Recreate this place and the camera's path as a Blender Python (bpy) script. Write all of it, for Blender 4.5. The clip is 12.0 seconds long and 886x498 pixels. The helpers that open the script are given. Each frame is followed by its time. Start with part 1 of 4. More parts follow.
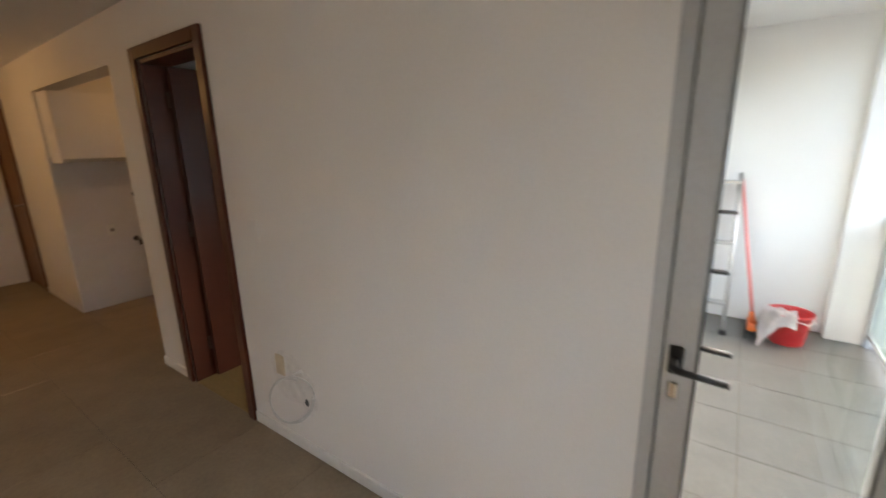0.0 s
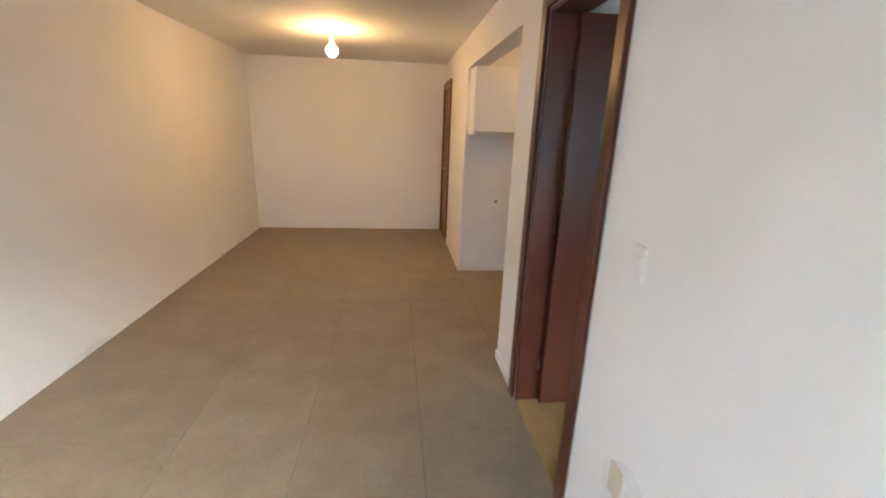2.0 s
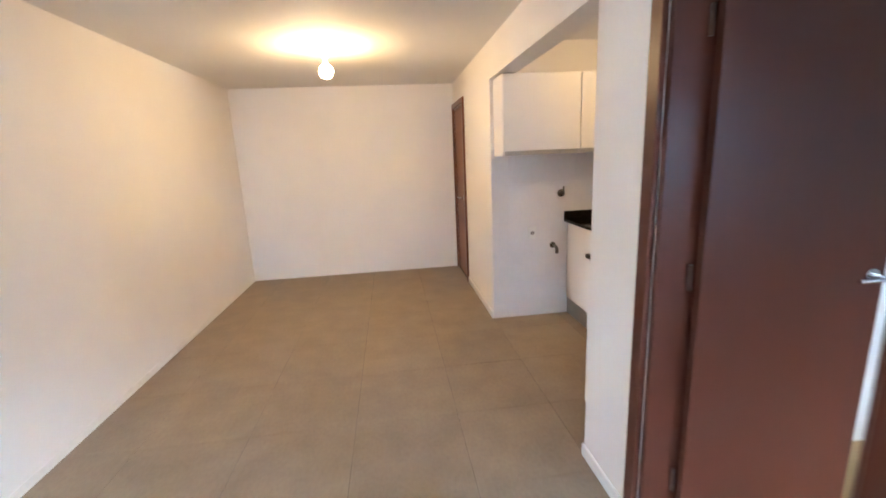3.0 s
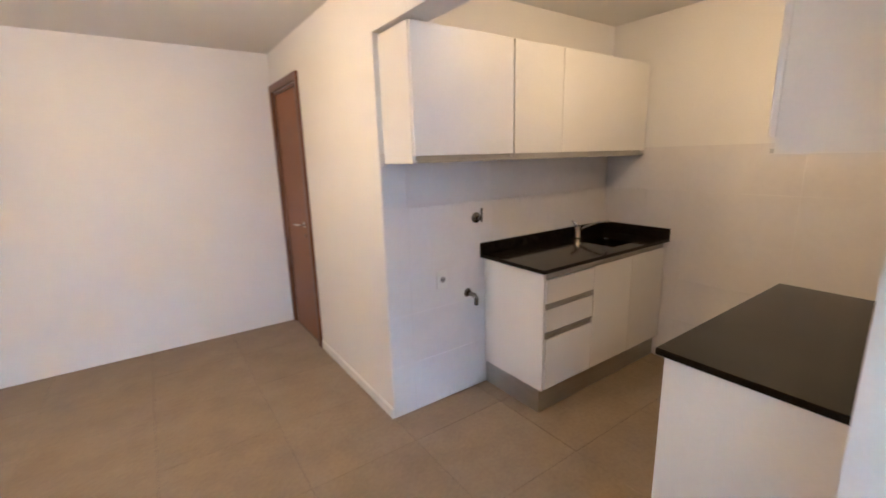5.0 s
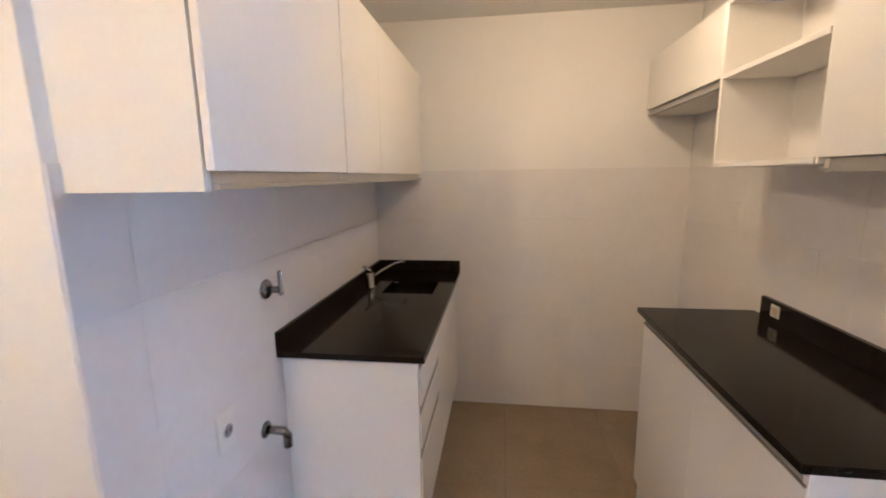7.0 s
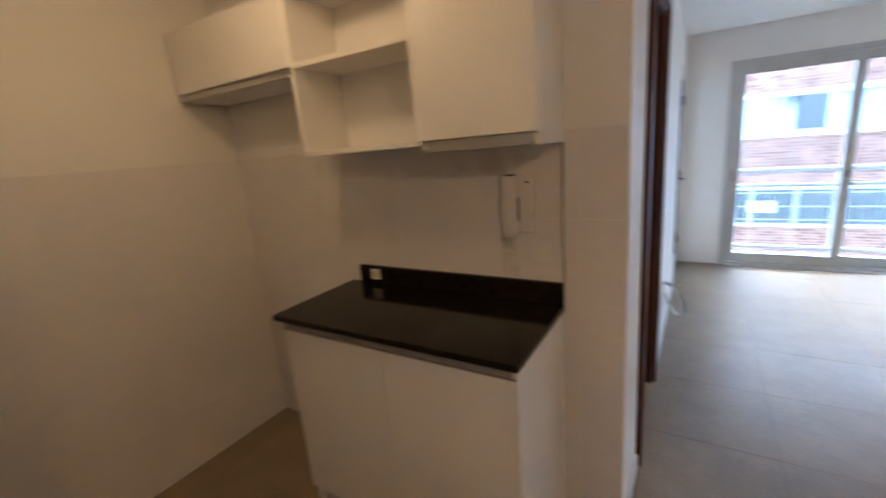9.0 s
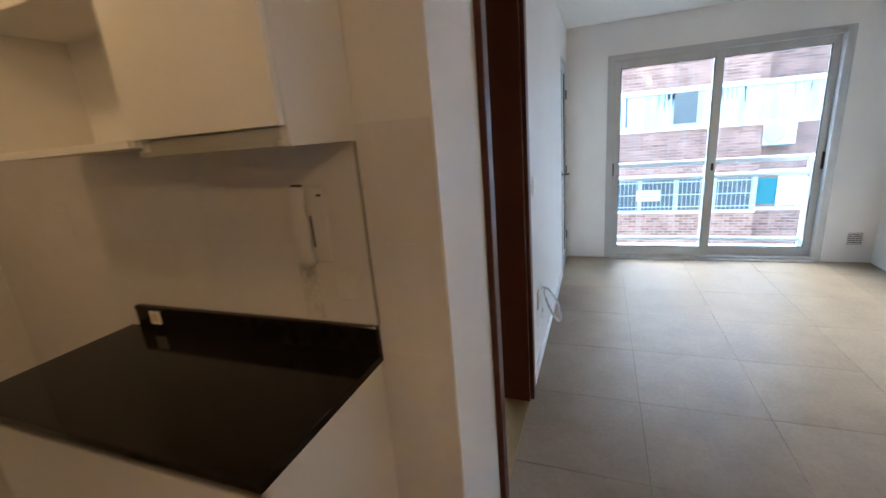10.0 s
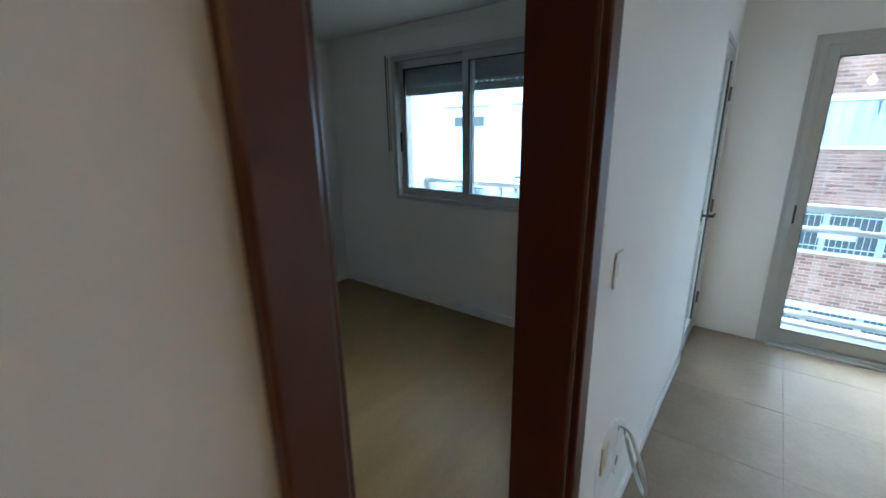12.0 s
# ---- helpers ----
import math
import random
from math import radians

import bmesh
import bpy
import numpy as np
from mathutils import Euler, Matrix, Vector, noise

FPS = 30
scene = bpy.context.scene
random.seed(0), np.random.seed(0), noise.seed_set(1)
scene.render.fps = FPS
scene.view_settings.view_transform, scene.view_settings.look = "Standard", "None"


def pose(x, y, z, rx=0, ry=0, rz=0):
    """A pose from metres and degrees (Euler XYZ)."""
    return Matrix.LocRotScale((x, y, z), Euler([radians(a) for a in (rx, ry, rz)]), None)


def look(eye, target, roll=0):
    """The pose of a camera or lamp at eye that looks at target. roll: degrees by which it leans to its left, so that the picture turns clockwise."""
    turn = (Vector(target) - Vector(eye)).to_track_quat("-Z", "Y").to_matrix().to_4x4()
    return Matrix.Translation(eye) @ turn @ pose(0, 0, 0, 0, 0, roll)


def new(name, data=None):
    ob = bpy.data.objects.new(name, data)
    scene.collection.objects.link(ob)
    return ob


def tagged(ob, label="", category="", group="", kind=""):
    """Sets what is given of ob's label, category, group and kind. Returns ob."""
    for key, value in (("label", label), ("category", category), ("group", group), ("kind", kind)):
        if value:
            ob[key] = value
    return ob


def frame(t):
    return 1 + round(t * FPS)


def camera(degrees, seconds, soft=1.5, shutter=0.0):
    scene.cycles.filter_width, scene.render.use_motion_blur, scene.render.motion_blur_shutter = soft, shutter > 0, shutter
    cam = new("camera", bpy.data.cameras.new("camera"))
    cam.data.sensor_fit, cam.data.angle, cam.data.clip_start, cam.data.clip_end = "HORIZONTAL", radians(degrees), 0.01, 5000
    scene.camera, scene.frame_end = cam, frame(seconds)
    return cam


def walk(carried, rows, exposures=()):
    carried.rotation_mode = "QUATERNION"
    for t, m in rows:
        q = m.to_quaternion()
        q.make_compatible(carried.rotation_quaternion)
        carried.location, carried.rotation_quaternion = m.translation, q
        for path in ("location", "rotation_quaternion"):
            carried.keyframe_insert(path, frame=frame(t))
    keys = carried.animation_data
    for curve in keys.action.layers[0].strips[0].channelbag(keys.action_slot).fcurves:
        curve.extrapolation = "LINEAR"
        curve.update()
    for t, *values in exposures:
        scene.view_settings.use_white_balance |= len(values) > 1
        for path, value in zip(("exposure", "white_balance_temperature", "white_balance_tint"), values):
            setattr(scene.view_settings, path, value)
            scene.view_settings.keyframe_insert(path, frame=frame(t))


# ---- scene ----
cam = camera(93.3, 12.0, soft=1.6, shutter=0.5)
# the walk: seconds, eye, target, roll
PATH = [
    (0, (-1.118, 0.452, 1.545), (0.464, 1.577, 1.065), -1.3),
    (0.5, (-0.94, 0.613, 1.544), (0.432, 1.985, 1.057), 1.1),
    (1, (-0.81, 0.765, 1.496), (0.218, 2.407, 1.002), 0.4),
    (1.5, (-0.712, 1.011, 1.522), (-0.165, 2.863, 1.003), 2.7),
    (2, (-0.703, 1.298, 1.515), (-0.476, 3.207, 0.961), 2.1),
    (2.5, (-0.804, 1.714, 1.502), (-0.619, 3.626, 0.944), 0.2),
    (3, (-0.867, 2.094, 1.489), (-0.638, 4.033, 1.056), -2.6),
    (3.2, (-0.874, 2.264, 1.487), (-0.61, 4.203, 1.075), -2.4),
    (4.8, (-1.023, 3.553, 1.489), (-0.006, 5.222, 1.067), -1.7),
    (5, (-0.99, 3.688, 1.498), (0.123, 5.292, 1.065), -1.6),
    (5.5, (-0.966, 4.016, 1.462), (0.502, 5.312, 1.055), -1.1),
    (6, (-0.909, 4.332, 1.462), (0.789, 5.305, 1.048), -1.4),
    (6.5, (-0.746, 4.641, 1.486), (1.101, 5.308, 1.106), -2.4),
    (6.7, (-0.699, 4.74, 1.487), (1.198, 5.255, 1.123), -1.7),
    (8.3, (-0.28, 5.317, 1.497), (1.422, 4.338, 1.115), -1.9),
    (8.5, (-0.235, 5.301, 1.509), (1.324, 4.118, 1.096), -2.3),
    (9, (-0.185, 5.236, 1.498), (0.846, 3.589, 1.025), -4.9),
    (9.5, (-0.273, 4.993, 1.475), (0.441, 3.197, 0.959), -4.2),
    (10, (-0.349, 4.723, 1.482), (0.351, 2.927, 0.949), -4.9),
    (10.5, (-0.371, 4.427, 1.474), (0.39, 2.65, 0.962), -3.6),
    (11, (-0.393, 4.122, 1.503), (0.468, 2.398, 0.968), -2.4),
    (11.5, (-0.414, 3.824, 1.553), (0.702, 2.258, 1.002), -1.3),
    (12, (-0.309, 3.581, 1.55), (0.877, 2.067, 1.002), -0.9),
]
walk(cam, [(t, look(eye, target, roll)) for t, eye, target, roll in PATH],
     exposures=[(0.0, 3.65, 8100, 10), (0.5, 4.1, 7900, 9), (1.0, 4.66, 7800, 8), (1.5, 5.04, 7100, 5), (2.0, 5.18, 6400, 3), (2.5, 5.46, 6000, 1), (3.2, 5.74, 5150, 2), (5.0, 5.65, 4850, 3), (6.5, 5.67, 4550, 3),
                (8.3, 5.92, 4680, 6), (8.6, 5.72, 4800, 6), (8.9, 4.85, 5250, 5), (9.3, 4.45, 5650, 3), (10.0, 4.42, 5650, 1), (11.0, 4.2, 5600, -3), (12.0, 4.12, 5500, -8)])

# ---- world and light ----
world = bpy.data.worlds.new("overcast")
scene.world = world
world.use_nodes = True
wn = world.node_tree.nodes
sky = wn.new("ShaderNodeTexSky")
sky.sky_type = 'NISHITA'
sky.sun_disc = False
sky.sun_elevation = radians(38)
sky.sun_rotation = radians(158)
sky.dust_density = 1.2
world.node_tree.links.new(sky.outputs[0], wn["Background"].inputs[0])
wn["Background"].inputs[1].default_value = 0.15
sun = new("sun", bpy.data.lights.new("sun", 'SUN'))
sun.data.energy = 0.12
sun.data.angle = radians(60)
sun.data.color = (0.95, 0.97, 1)
sun.matrix_world = look((0, 0, 0), (-0.295, 0.731, -0.616))
BULB_LIVING = 7.7
BULB_KITCHEN = 2.65


# ---- materials ----
def ramp(nt, fac, lo, hi, a=0.3, b=0.7):
    n = nt.nodes.new("ShaderNodeValToRGB")
    n.color_ramp.elements[0].position, n.color_ramp.elements[1].position = a, b
    n.color_ramp.elements[0].color, n.color_ramp.elements[1].color = (*lo, 1), (*hi, 1)
    nt.links.new(fac, n.inputs[0])
    return n.outputs[0]


def noise_tex(nt, vec, scale, detail=4, rough=0.55):
    n = nt.nodes.new("ShaderNodeTexNoise")
    n.inputs["Scale"].default_value, n.inputs["Detail"].default_value = scale, detail
    n.inputs["Roughness"].default_value = rough
    nt.links.new(vec, n.inputs["Vector"])
    return n.outputs["Fac"]


def stretched(nt, vec, sx, sy, sz):
    n = nt.nodes.new("ShaderNodeMapping")
    n.inputs["Scale"].default_value = (sx, sy, sz)
    nt.links.new(vec, n.inputs["Vector"])
    return n.outputs[0]


def math_node(nt, op, a, b):
    n = nt.nodes.new("ShaderNodeMath")
    n.operation = op
    for k, v in enumerate((a, b)):
        if isinstance(v, (int, float)):
            n.inputs[k].default_value = v
        else:
            nt.links.new(v, n.inputs[k])
    return n.outputs[0]


def mix_col(nt, fac, a, b, mode='MIX'):
    n = nt.nodes.new("ShaderNodeMix")
    n.data_type, n.blend_type = 'RGBA', mode
    for sock, v in ((n.inputs[0], fac), (n.inputs[6], a), (n.inputs[7], b)):
        if isinstance(v, (int, float)):
            sock.default_value = v
        elif isinstance(v, tuple):
            sock.default_value = (*v, 1)
        else:
            nt.links.new(v, sock)
    return n.outputs[2]


def material(name, color, rough=0.5, metal=0.0, vary=0.06, scale=3.0, stretch=(1, 1, 1), grain=60.0, bump=0.1, bump_d=0.002, piece=0.0, spec=0.5):
    """A surface whose tone and gloss vary at two scales, with fine relief. piece: how far the tone varies from piece to piece."""
    m = bpy.data.materials.new(name)
    m.use_nodes = True
    nt = m.node_tree
    p = nt.nodes["Principled BSDF"]
    pos = nt.nodes.new("ShaderNodeNewGeometry").outputs["Position"]
    v = stretched(nt, pos, *stretch)
    big = noise_tex(nt, v, scale, 3)
    fine = noise_tex(nt, v, grain, 4, 0.65)
    lo = tuple(c * (1 - vary) for c in color)
    hi = tuple(min(1, c * (1 + vary)) for c in color)
    col = ramp(nt, big, lo, hi)
    g = 1 - vary
    col = mix_col(nt, 1.0, col, ramp(nt, fine, (g, g, g), (1, 1, 1), 0.35, 0.6), 'MULTIPLY')
    if piece:
        info = nt.nodes.new("ShaderNodeObjectInfo").outputs["Random"]
        q = 1 - piece
        col = mix_col(nt, 1.0, col, ramp(nt, info, (q, q, q), (1, 1, 1), 0.0, 1.0), 'MULTIPLY')
    nt.links.new(col, p.inputs["Base Color"])
    r = nt.nodes.new("ShaderNodeMapRange")
    r.inputs["To Min"].default_value, r.inputs["To Max"].default_value = max(0.02, rough - 0.08), min(1, rough + 0.08)
    nt.links.new(big, r.inputs["Value"])
    nt.links.new(r.outputs[0], p.inputs["Roughness"])
    p.inputs["Metallic"].default_value = metal
    p.inputs["Specular IOR Level"].default_value = spec
    if bump:
        b = nt.nodes.new("ShaderNodeBump")
        b.inputs["Strength"].default_value, b.inputs["Distance"].default_value = bump, bump_d
        nt.links.new(fine, b.inputs["Height"])
        nt.links.new(b.outputs[0], p.inputs["Normal"])
    return m


def glass_material(name, tint=(1, 1, 1), rough=0.0):
    m = bpy.data.materials.new(name)
    m.use_nodes = True
    p = m.node_tree.nodes["Principled BSDF"]
    p.inputs["Base Color"].default_value = (*tint, 1)
    p.inputs["Transmission Weight"].default_value = 1
    p.inputs["Roughness"].default_value = rough
    p.inputs["IOR"].default_value = 1.45
    return m


def glow(name, color, strength):
    m = bpy.data.materials.new(name)
    m.use_nodes = True
    p = m.node_tree.nodes["Principled BSDF"]
    p.inputs["Base Color"].default_value = (0.9, 0.9, 0.9, 1)
    p.inputs["Emission Color"].default_value = (*color, 1)
    p.inputs["Emission Strength"].default_value = strength
    return m


def brick_material(name, c1, c2, mortar):
    m = bpy.data.materials.new(name)
    m.use_nodes = True
    nt = m.node_tree
    p = nt.nodes["Principled BSDF"]
    pos = nt.nodes.new("ShaderNodeNewGeometry").outputs["Position"]
    sep = nt.nodes.new("ShaderNodeSeparateXYZ")
    nt.links.new(pos, sep.inputs[0])
    com = nt.nodes.new("ShaderNodeCombineXYZ")
    nt.links.new(math_node(nt, 'ADD', sep.outputs[0], sep.outputs[1]), com.inputs[0])
    nt.links.new(sep.outputs[2], com.inputs[1])
    b = nt.nodes.new("ShaderNodeTexBrick")
    nt.links.new(com.outputs[0], b.inputs["Vector"])
    b.inputs["Color1"].default_value, b.inputs["Color2"].default_value, b.inputs["Mortar"].default_value = (*c1, 1), (*c2, 1), (*mortar, 1)
    b.inputs["Scale"].default_value = 1
    b.inputs["Brick Width"].default_value, b.inputs["Row Height"].default_value = 0.27, 0.085
    b.inputs["Mortar Size"].default_value = 0.009
    dirt = ramp(nt, noise_tex(nt, stretched(nt, pos, 1, 1, 0.5), 2.2, 5), (0.72, 0.70, 0.70), (1, 1, 1))
    wash = ramp(nt, noise_tex(nt, stretched(nt, pos, 3, 3, 0.4), 1.4, 5), (0, 0, 0), (0.25, 0.25, 0.25), 0.52, 0.75)
    col = mix_col(nt, 1.0, b.outputs["Color"], dirt, 'MULTIPLY')
    col = mix_col(nt, wash, col, (0.46, 0.37, 0.33))
    nt.links.new(col, p.inputs["Base Color"])
    p.inputs["Roughness"].default_value = 0.9
    bump = nt.nodes.new("ShaderNodeBump")
    bump.inputs["Distance"].default_value = 0.008
    bump.invert = True
    nt.links.new(b.outputs["Fac"], bump.inputs["Height"])
    nt.links.new(bump.outputs[0], p.inputs["Normal"])
    return m


PAINT = material("wall_paint", (0.80, 0.78, 0.75), 0.6, vary=0.025, scale=1.3, grain=90, bump=0.12, bump_d=0.0015)
CEIL = material("ceiling_paint", (0.78, 0.77, 0.74), 0.8, vary=0.03, scale=1.0, grain=120, bump=0.15)
BOARD = material("skirting_paint", (0.78, 0.76, 0.73), 0.4, vary=0.05, scale=6, grain=40, bump=0.05)
TILE_F = material("floor_tile", (0.295, 0.230, 0.162), 0.42, vary=0.10, scale=4.5, grain=45, bump=0.04, piece=0.07, spec=0.12)
TILE_B = material("balcony_tile", (0.12, 0.118, 0.112), 0.36, vary=0.14, scale=3.5, grain=45, bump=0.05, piece=0.06)
GOLA = material("dull_aluminium", (0.42, 0.40, 0.375), 0.42, 0.6, vary=0.06, scale=8, bump=0.02)
GROUT = material("grout", (0.14, 0.115, 0.09), 0.9, vary=0.8, scale=1.6, grain=80, bump=0.3)
TILE_W = material("wall_tile", (0.73, 0.70, 0.685), 0.36, vary=0.025, scale=5, grain=30, bump=0.02, piece=0.02)
LAMINATE = material("white_laminate", (0.80, 0.78, 0.75), 0.38, vary=0.02, scale=2, grain=100, bump=0.03)
GRANITE = material("black_granite", (0.013, 0.010, 0.008), 0.10, vary=0.35, scale=30, grain=260, bump=0.01, spec=0.2)
ALU = material("brushed_aluminium", (0.55, 0.54, 0.52), 0.35, 0.9, vary=0.06, scale=8, stretch=(1, 1, 6), grain=90, bump=0.03)
ALU_FRAME = material("anodised_frame", (0.50, 0.51, 0.51), 0.40, 0.35, vary=0.05, scale=5, grain=70, bump=0.02)
CHROME = material("chrome", (0.75, 0.75, 0.75), 0.12, 1.0, vary=0.04, bump=0)
BLACK = material("black_plastic", (0.012, 0.012, 0.013), 0.35, vary=0.2, scale=20)
RUBBER = material("black_gasket", (0.02, 0.02, 0.02), 0.8, vary=0.2, scale=20)
WOOD_D = material("dark_mahogany", (0.085, 0.025, 0.014), 0.36, vary=0.035, scale=3.0, stretch=(5, 5, 0.3), grain=60, bump=0.05, spec=0.33)
WOOD_M = material("brown_veneer", (0.215, 0.083, 0.027), 0.48, vary=0.08, scale=2.5, stretch=(7, 7, 0.35), grain=40, bump=0.05)
WOOD_F = material("brown_frame_wood", (0.135, 0.048, 0.020), 0.36, vary=0.06, scale=2.5, stretch=(7, 7, 0.35), grain=40, bump=0.05)
OCHRE = material("bedroom_floor", (0.30, 0.20, 0.085), 0.42, vary=0.12, scale=1.6, stretch=(3.5, 0.7, 1), grain=35, bump=0.05, spec=0.25)
PLASTIC = material("white_plastic", (0.74, 0.73, 0.69), 0.35, vary=0.03, scale=15, bump=0)
CREAM = material("aged_cream_plastic", (0.62, 0.52, 0.37), 0.45, vary=0.06, scale=15, bump=0)
CABLE = material("grey_stain", (0.24, 0.25, 0.26), 0.5, vary=0.1, scale=20, bump=0)
LOOP = material("pale_grey_cable", (0.58, 0.58, 0.56), 0.45, vary=0.08, scale=20, bump=0)
STEEL = material("dark_steel_sink", (0.17, 0.16, 0.15), 0.2, 1.0, vary=0.08, scale=12, bump=0.02)
TARNISH = material("dull_chrome", (0.22, 0.21, 0.20), 0.22, 1.0, vary=0.1, scale=15, bump=0)
TAP_CHROME = material("worn_chrome", (0.42, 0.41, 0.40), 0.16, 1.0, vary=0.08, scale=15, bump=0)
HINGE = material("bronzed_hinge", (0.16, 0.10, 0.08), 0.35, 0.7, vary=0.1, scale=15, bump=0)
RED = material("red_plastic", (0.55, 0.025, 0.03), 0.35, vary=0.08, scale=10, bump=0)
PINK = material("pink_handle", (0.80, 0.22, 0.20), 0.4, vary=0.06, scale=10, bump=0)
ORANGE = material("orange_plastic", (0.80, 0.16, 0.03), 0.4, vary=0.06, scale=10, bump=0)
BRISTLE = material("dark_bristles", (0.05, 0.055, 0.06), 0.9, vary=0.4, scale=30, grain=200, bump=0.6)
RAG = material("pale_rag", (0.62, 0.58, 0.57), 0.95, vary=0.12, scale=14, grain=200, bump=0.4)
SLAT = material("shutter_slat", (0.30, 0.32, 0.33), 0.5, vary=0.06, scale=6, bump=0.03)
STRAP = material("grey_strap", (0.22, 0.22, 0.21), 0.9, vary=0.15, scale=40, bump=0.2)
CONCRETE = material("painted_concrete", (0.62, 0.61, 0.60), 0.85, vary=0.10, scale=1.5, stretch=(1.5, 1.5, 0.6), grain=25, bump=0.2)
WHITEWASH = material("pale_render", (0.40, 0.415, 0.415), 0.85, vary=0.22, scale=1.3, stretch=(4, 4, 0.35), grain=20, bump=0.2)
WHITE_WALL = material("white_render", (0.70, 0.71, 0.71), 0.85, vary=0.08, scale=1.3, stretch=(3, 3, 0.4), grain=20, bump=0.2)
RAIL_W = material("white_rail_paint", (0.50, 0.52, 0.53), 0.4, vary=0.05, scale=8, bump=0.03)
AC_CASE = material("cream_casing", (0.40, 0.385, 0.355), 0.5, vary=0.06, scale=6, bump=0.03)
DARKWIN = material("dark_blind", (0.055, 0.06, 0.066), 0.4, vary=0.12, scale=4, stretch=(1, 1, 6), bump=0.05)
TEAL = material("teal_curtain", (0.015, 0.13, 0.15), 0.8, vary=0.2, scale=3, stretch=(8, 8, 0.5), bump=0.2)
LACE = material("pale_curtain", (0.70, 0.74, 0.75), 0.8, vary=0.12, scale=3, stretch=(8, 8, 0.5), bump=0.2)
ASPHALT = material("asphalt", (0.05, 0.05, 0.052), 0.9, vary=0.15, scale=1, grain=60, bump=0.4)
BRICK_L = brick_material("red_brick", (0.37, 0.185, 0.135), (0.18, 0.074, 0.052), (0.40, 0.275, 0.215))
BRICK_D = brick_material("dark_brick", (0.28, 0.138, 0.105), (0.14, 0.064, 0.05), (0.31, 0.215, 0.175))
GLASS = glass_material("window_glass", (0.97, 0.99, 0.98))
GLASS_G = glass_material("green_glass", (0.80, 0.93, 0.88), 0.12)
# grey of the socket well; on the tile step it carries painted shade
EDGE = material("step_shade_and_socket_grey", (0.36, 0.33, 0.31), 0.8, vary=0.15, scale=20, bump=0.1)
FILL = material("wall_filler", (0.775, 0.755, 0.725), 0.9, vary=0.08, scale=16, grain=70, bump=0.35, bump_d=0.003)
PLASTER = material("rough_plaster", (0.62, 0.60, 0.57), 0.9, vary=0.2, scale=14, grain=60, bump=0.5, bump_d=0.004)

# ---- building helpers ----
ORG = {}


def box(bm, x0, x1, y0, y1, z0, z1, bev=0.0, seg=1):
    vs = [bm.verts.new((x, y, z)) for z in (z0, z1) for y in (y0, y1) for x in (x0, x1)]
    fs = [bm.faces.new([vs[i] for i in f]) for f in ((0, 2, 3, 1), (4, 5, 7, 6), (0, 1, 5, 4), (1, 3, 7, 5), (3, 2, 6, 7), (2, 0, 4, 6))]
    if bev:
        es = {e for f in fs for e in f.edges}
        bmesh.ops.bevel(bm, geom=list(es), offset=bev, segments=seg, affect='EDGES', profile=0.5)
    return bm


def tube(bm, pts, r, n=8, close=True):
    """A round tube along a line of points."""
    pts = [Vector(p) for p in pts]
    rings = []
    up = Vector((0.13, 0.31, 0.94))
    for i, p in enumerate(pts):
        d = (pts[min(i + 1, len(pts) - 1)] - pts[max(i - 1, 0)]).normalized()
        a = d.cross(up)
        if a.length < 0.2:
            a = d.cross(Vector((1, 0, 0)))
        a.normalize()
        b = d.cross(a)
        rr = r[i] if isinstance(r, (list, tuple)) else r
        rings.append([bm.verts.new(p + (a * math.cos(k * 2 * math.pi / n) + b * math.sin(k * 2 * math.pi / n)) * rr) for k in range(n)])
    for q, w in zip(rings, rings[1:]):
        for k in range(n):
            f = bm.faces.new((q[k], q[(k + 1) % n], w[(k + 1) % n], w[k]))
            f.smooth = True
    if close:
        bm.faces.new(rings[0][::-1])
        bm.faces.new(rings[-1])
    return bm


def lathe(bm, c, profile, n=20, axis='z'):
    """A turned shape: profile rows of (radius, height) about an axis through c."""
    rings = []
    for r, h in profile:
        ring = []
        for k in range(n):
            a, b = r * math.cos(k * 2 * math.pi / n), r * math.sin(k * 2 * math.pi / n)
            q = {'z': (a, b, h), 'y': (a, h, b), 'x': (h, a, b)}[axis]
            ring.append(bm.verts.new(Vector(c) + Vector(q)))
        rings.append(ring)
    for q, w in zip(rings, rings[1:]):
        for k in range(n):
            f = bm.faces.new((q[k], q[(k + 1) % n], w[(k + 1) % n], w[k]))
            f.smooth = True
    bm.faces.new(rings[0][::-1])
    bm.faces.new(rings[-1])
    return bm


def bmk():
    return bmesh.new()


def part(name, bm, mat, parent=None, label=""):
    """Link a bmesh as one mesh object, under a thing or a part where one is given."""
    bmesh.ops.recalc_face_normals(bm, faces=bm.faces[:])
    org = ORG.get(parent.name, Vector()) if parent else Vector()
    if org.length:
        bmesh.ops.translate(bm, verts=bm.verts[:], vec=-org)
    me = bpy.data.meshes.new(name)
    bm.to_mesh(me)
    bm.free()
    me.materials.append(mat)
    ob = new(name, me)
    if parent:
        ob.parent = parent
        ORG[ob.name] = org
    if label:
        ob["label"] = label
    return ob


def thing(name, at, label, category, group=""):
    ob = new(name)
    ob.location = at
    ORG[ob.name] = Vector(at)
    return tagged(ob, label, category, group)


def structure(name, bm, mat, label, category="wall"):
    return tagged(part(name, bm, mat), label, category, kind="structure")


def boxes(*rows, bev=0.0, seg=1):
    bm = bmk()
    for r in rows:
        box(bm, *r, bev=bev, seg=seg)
    return bm


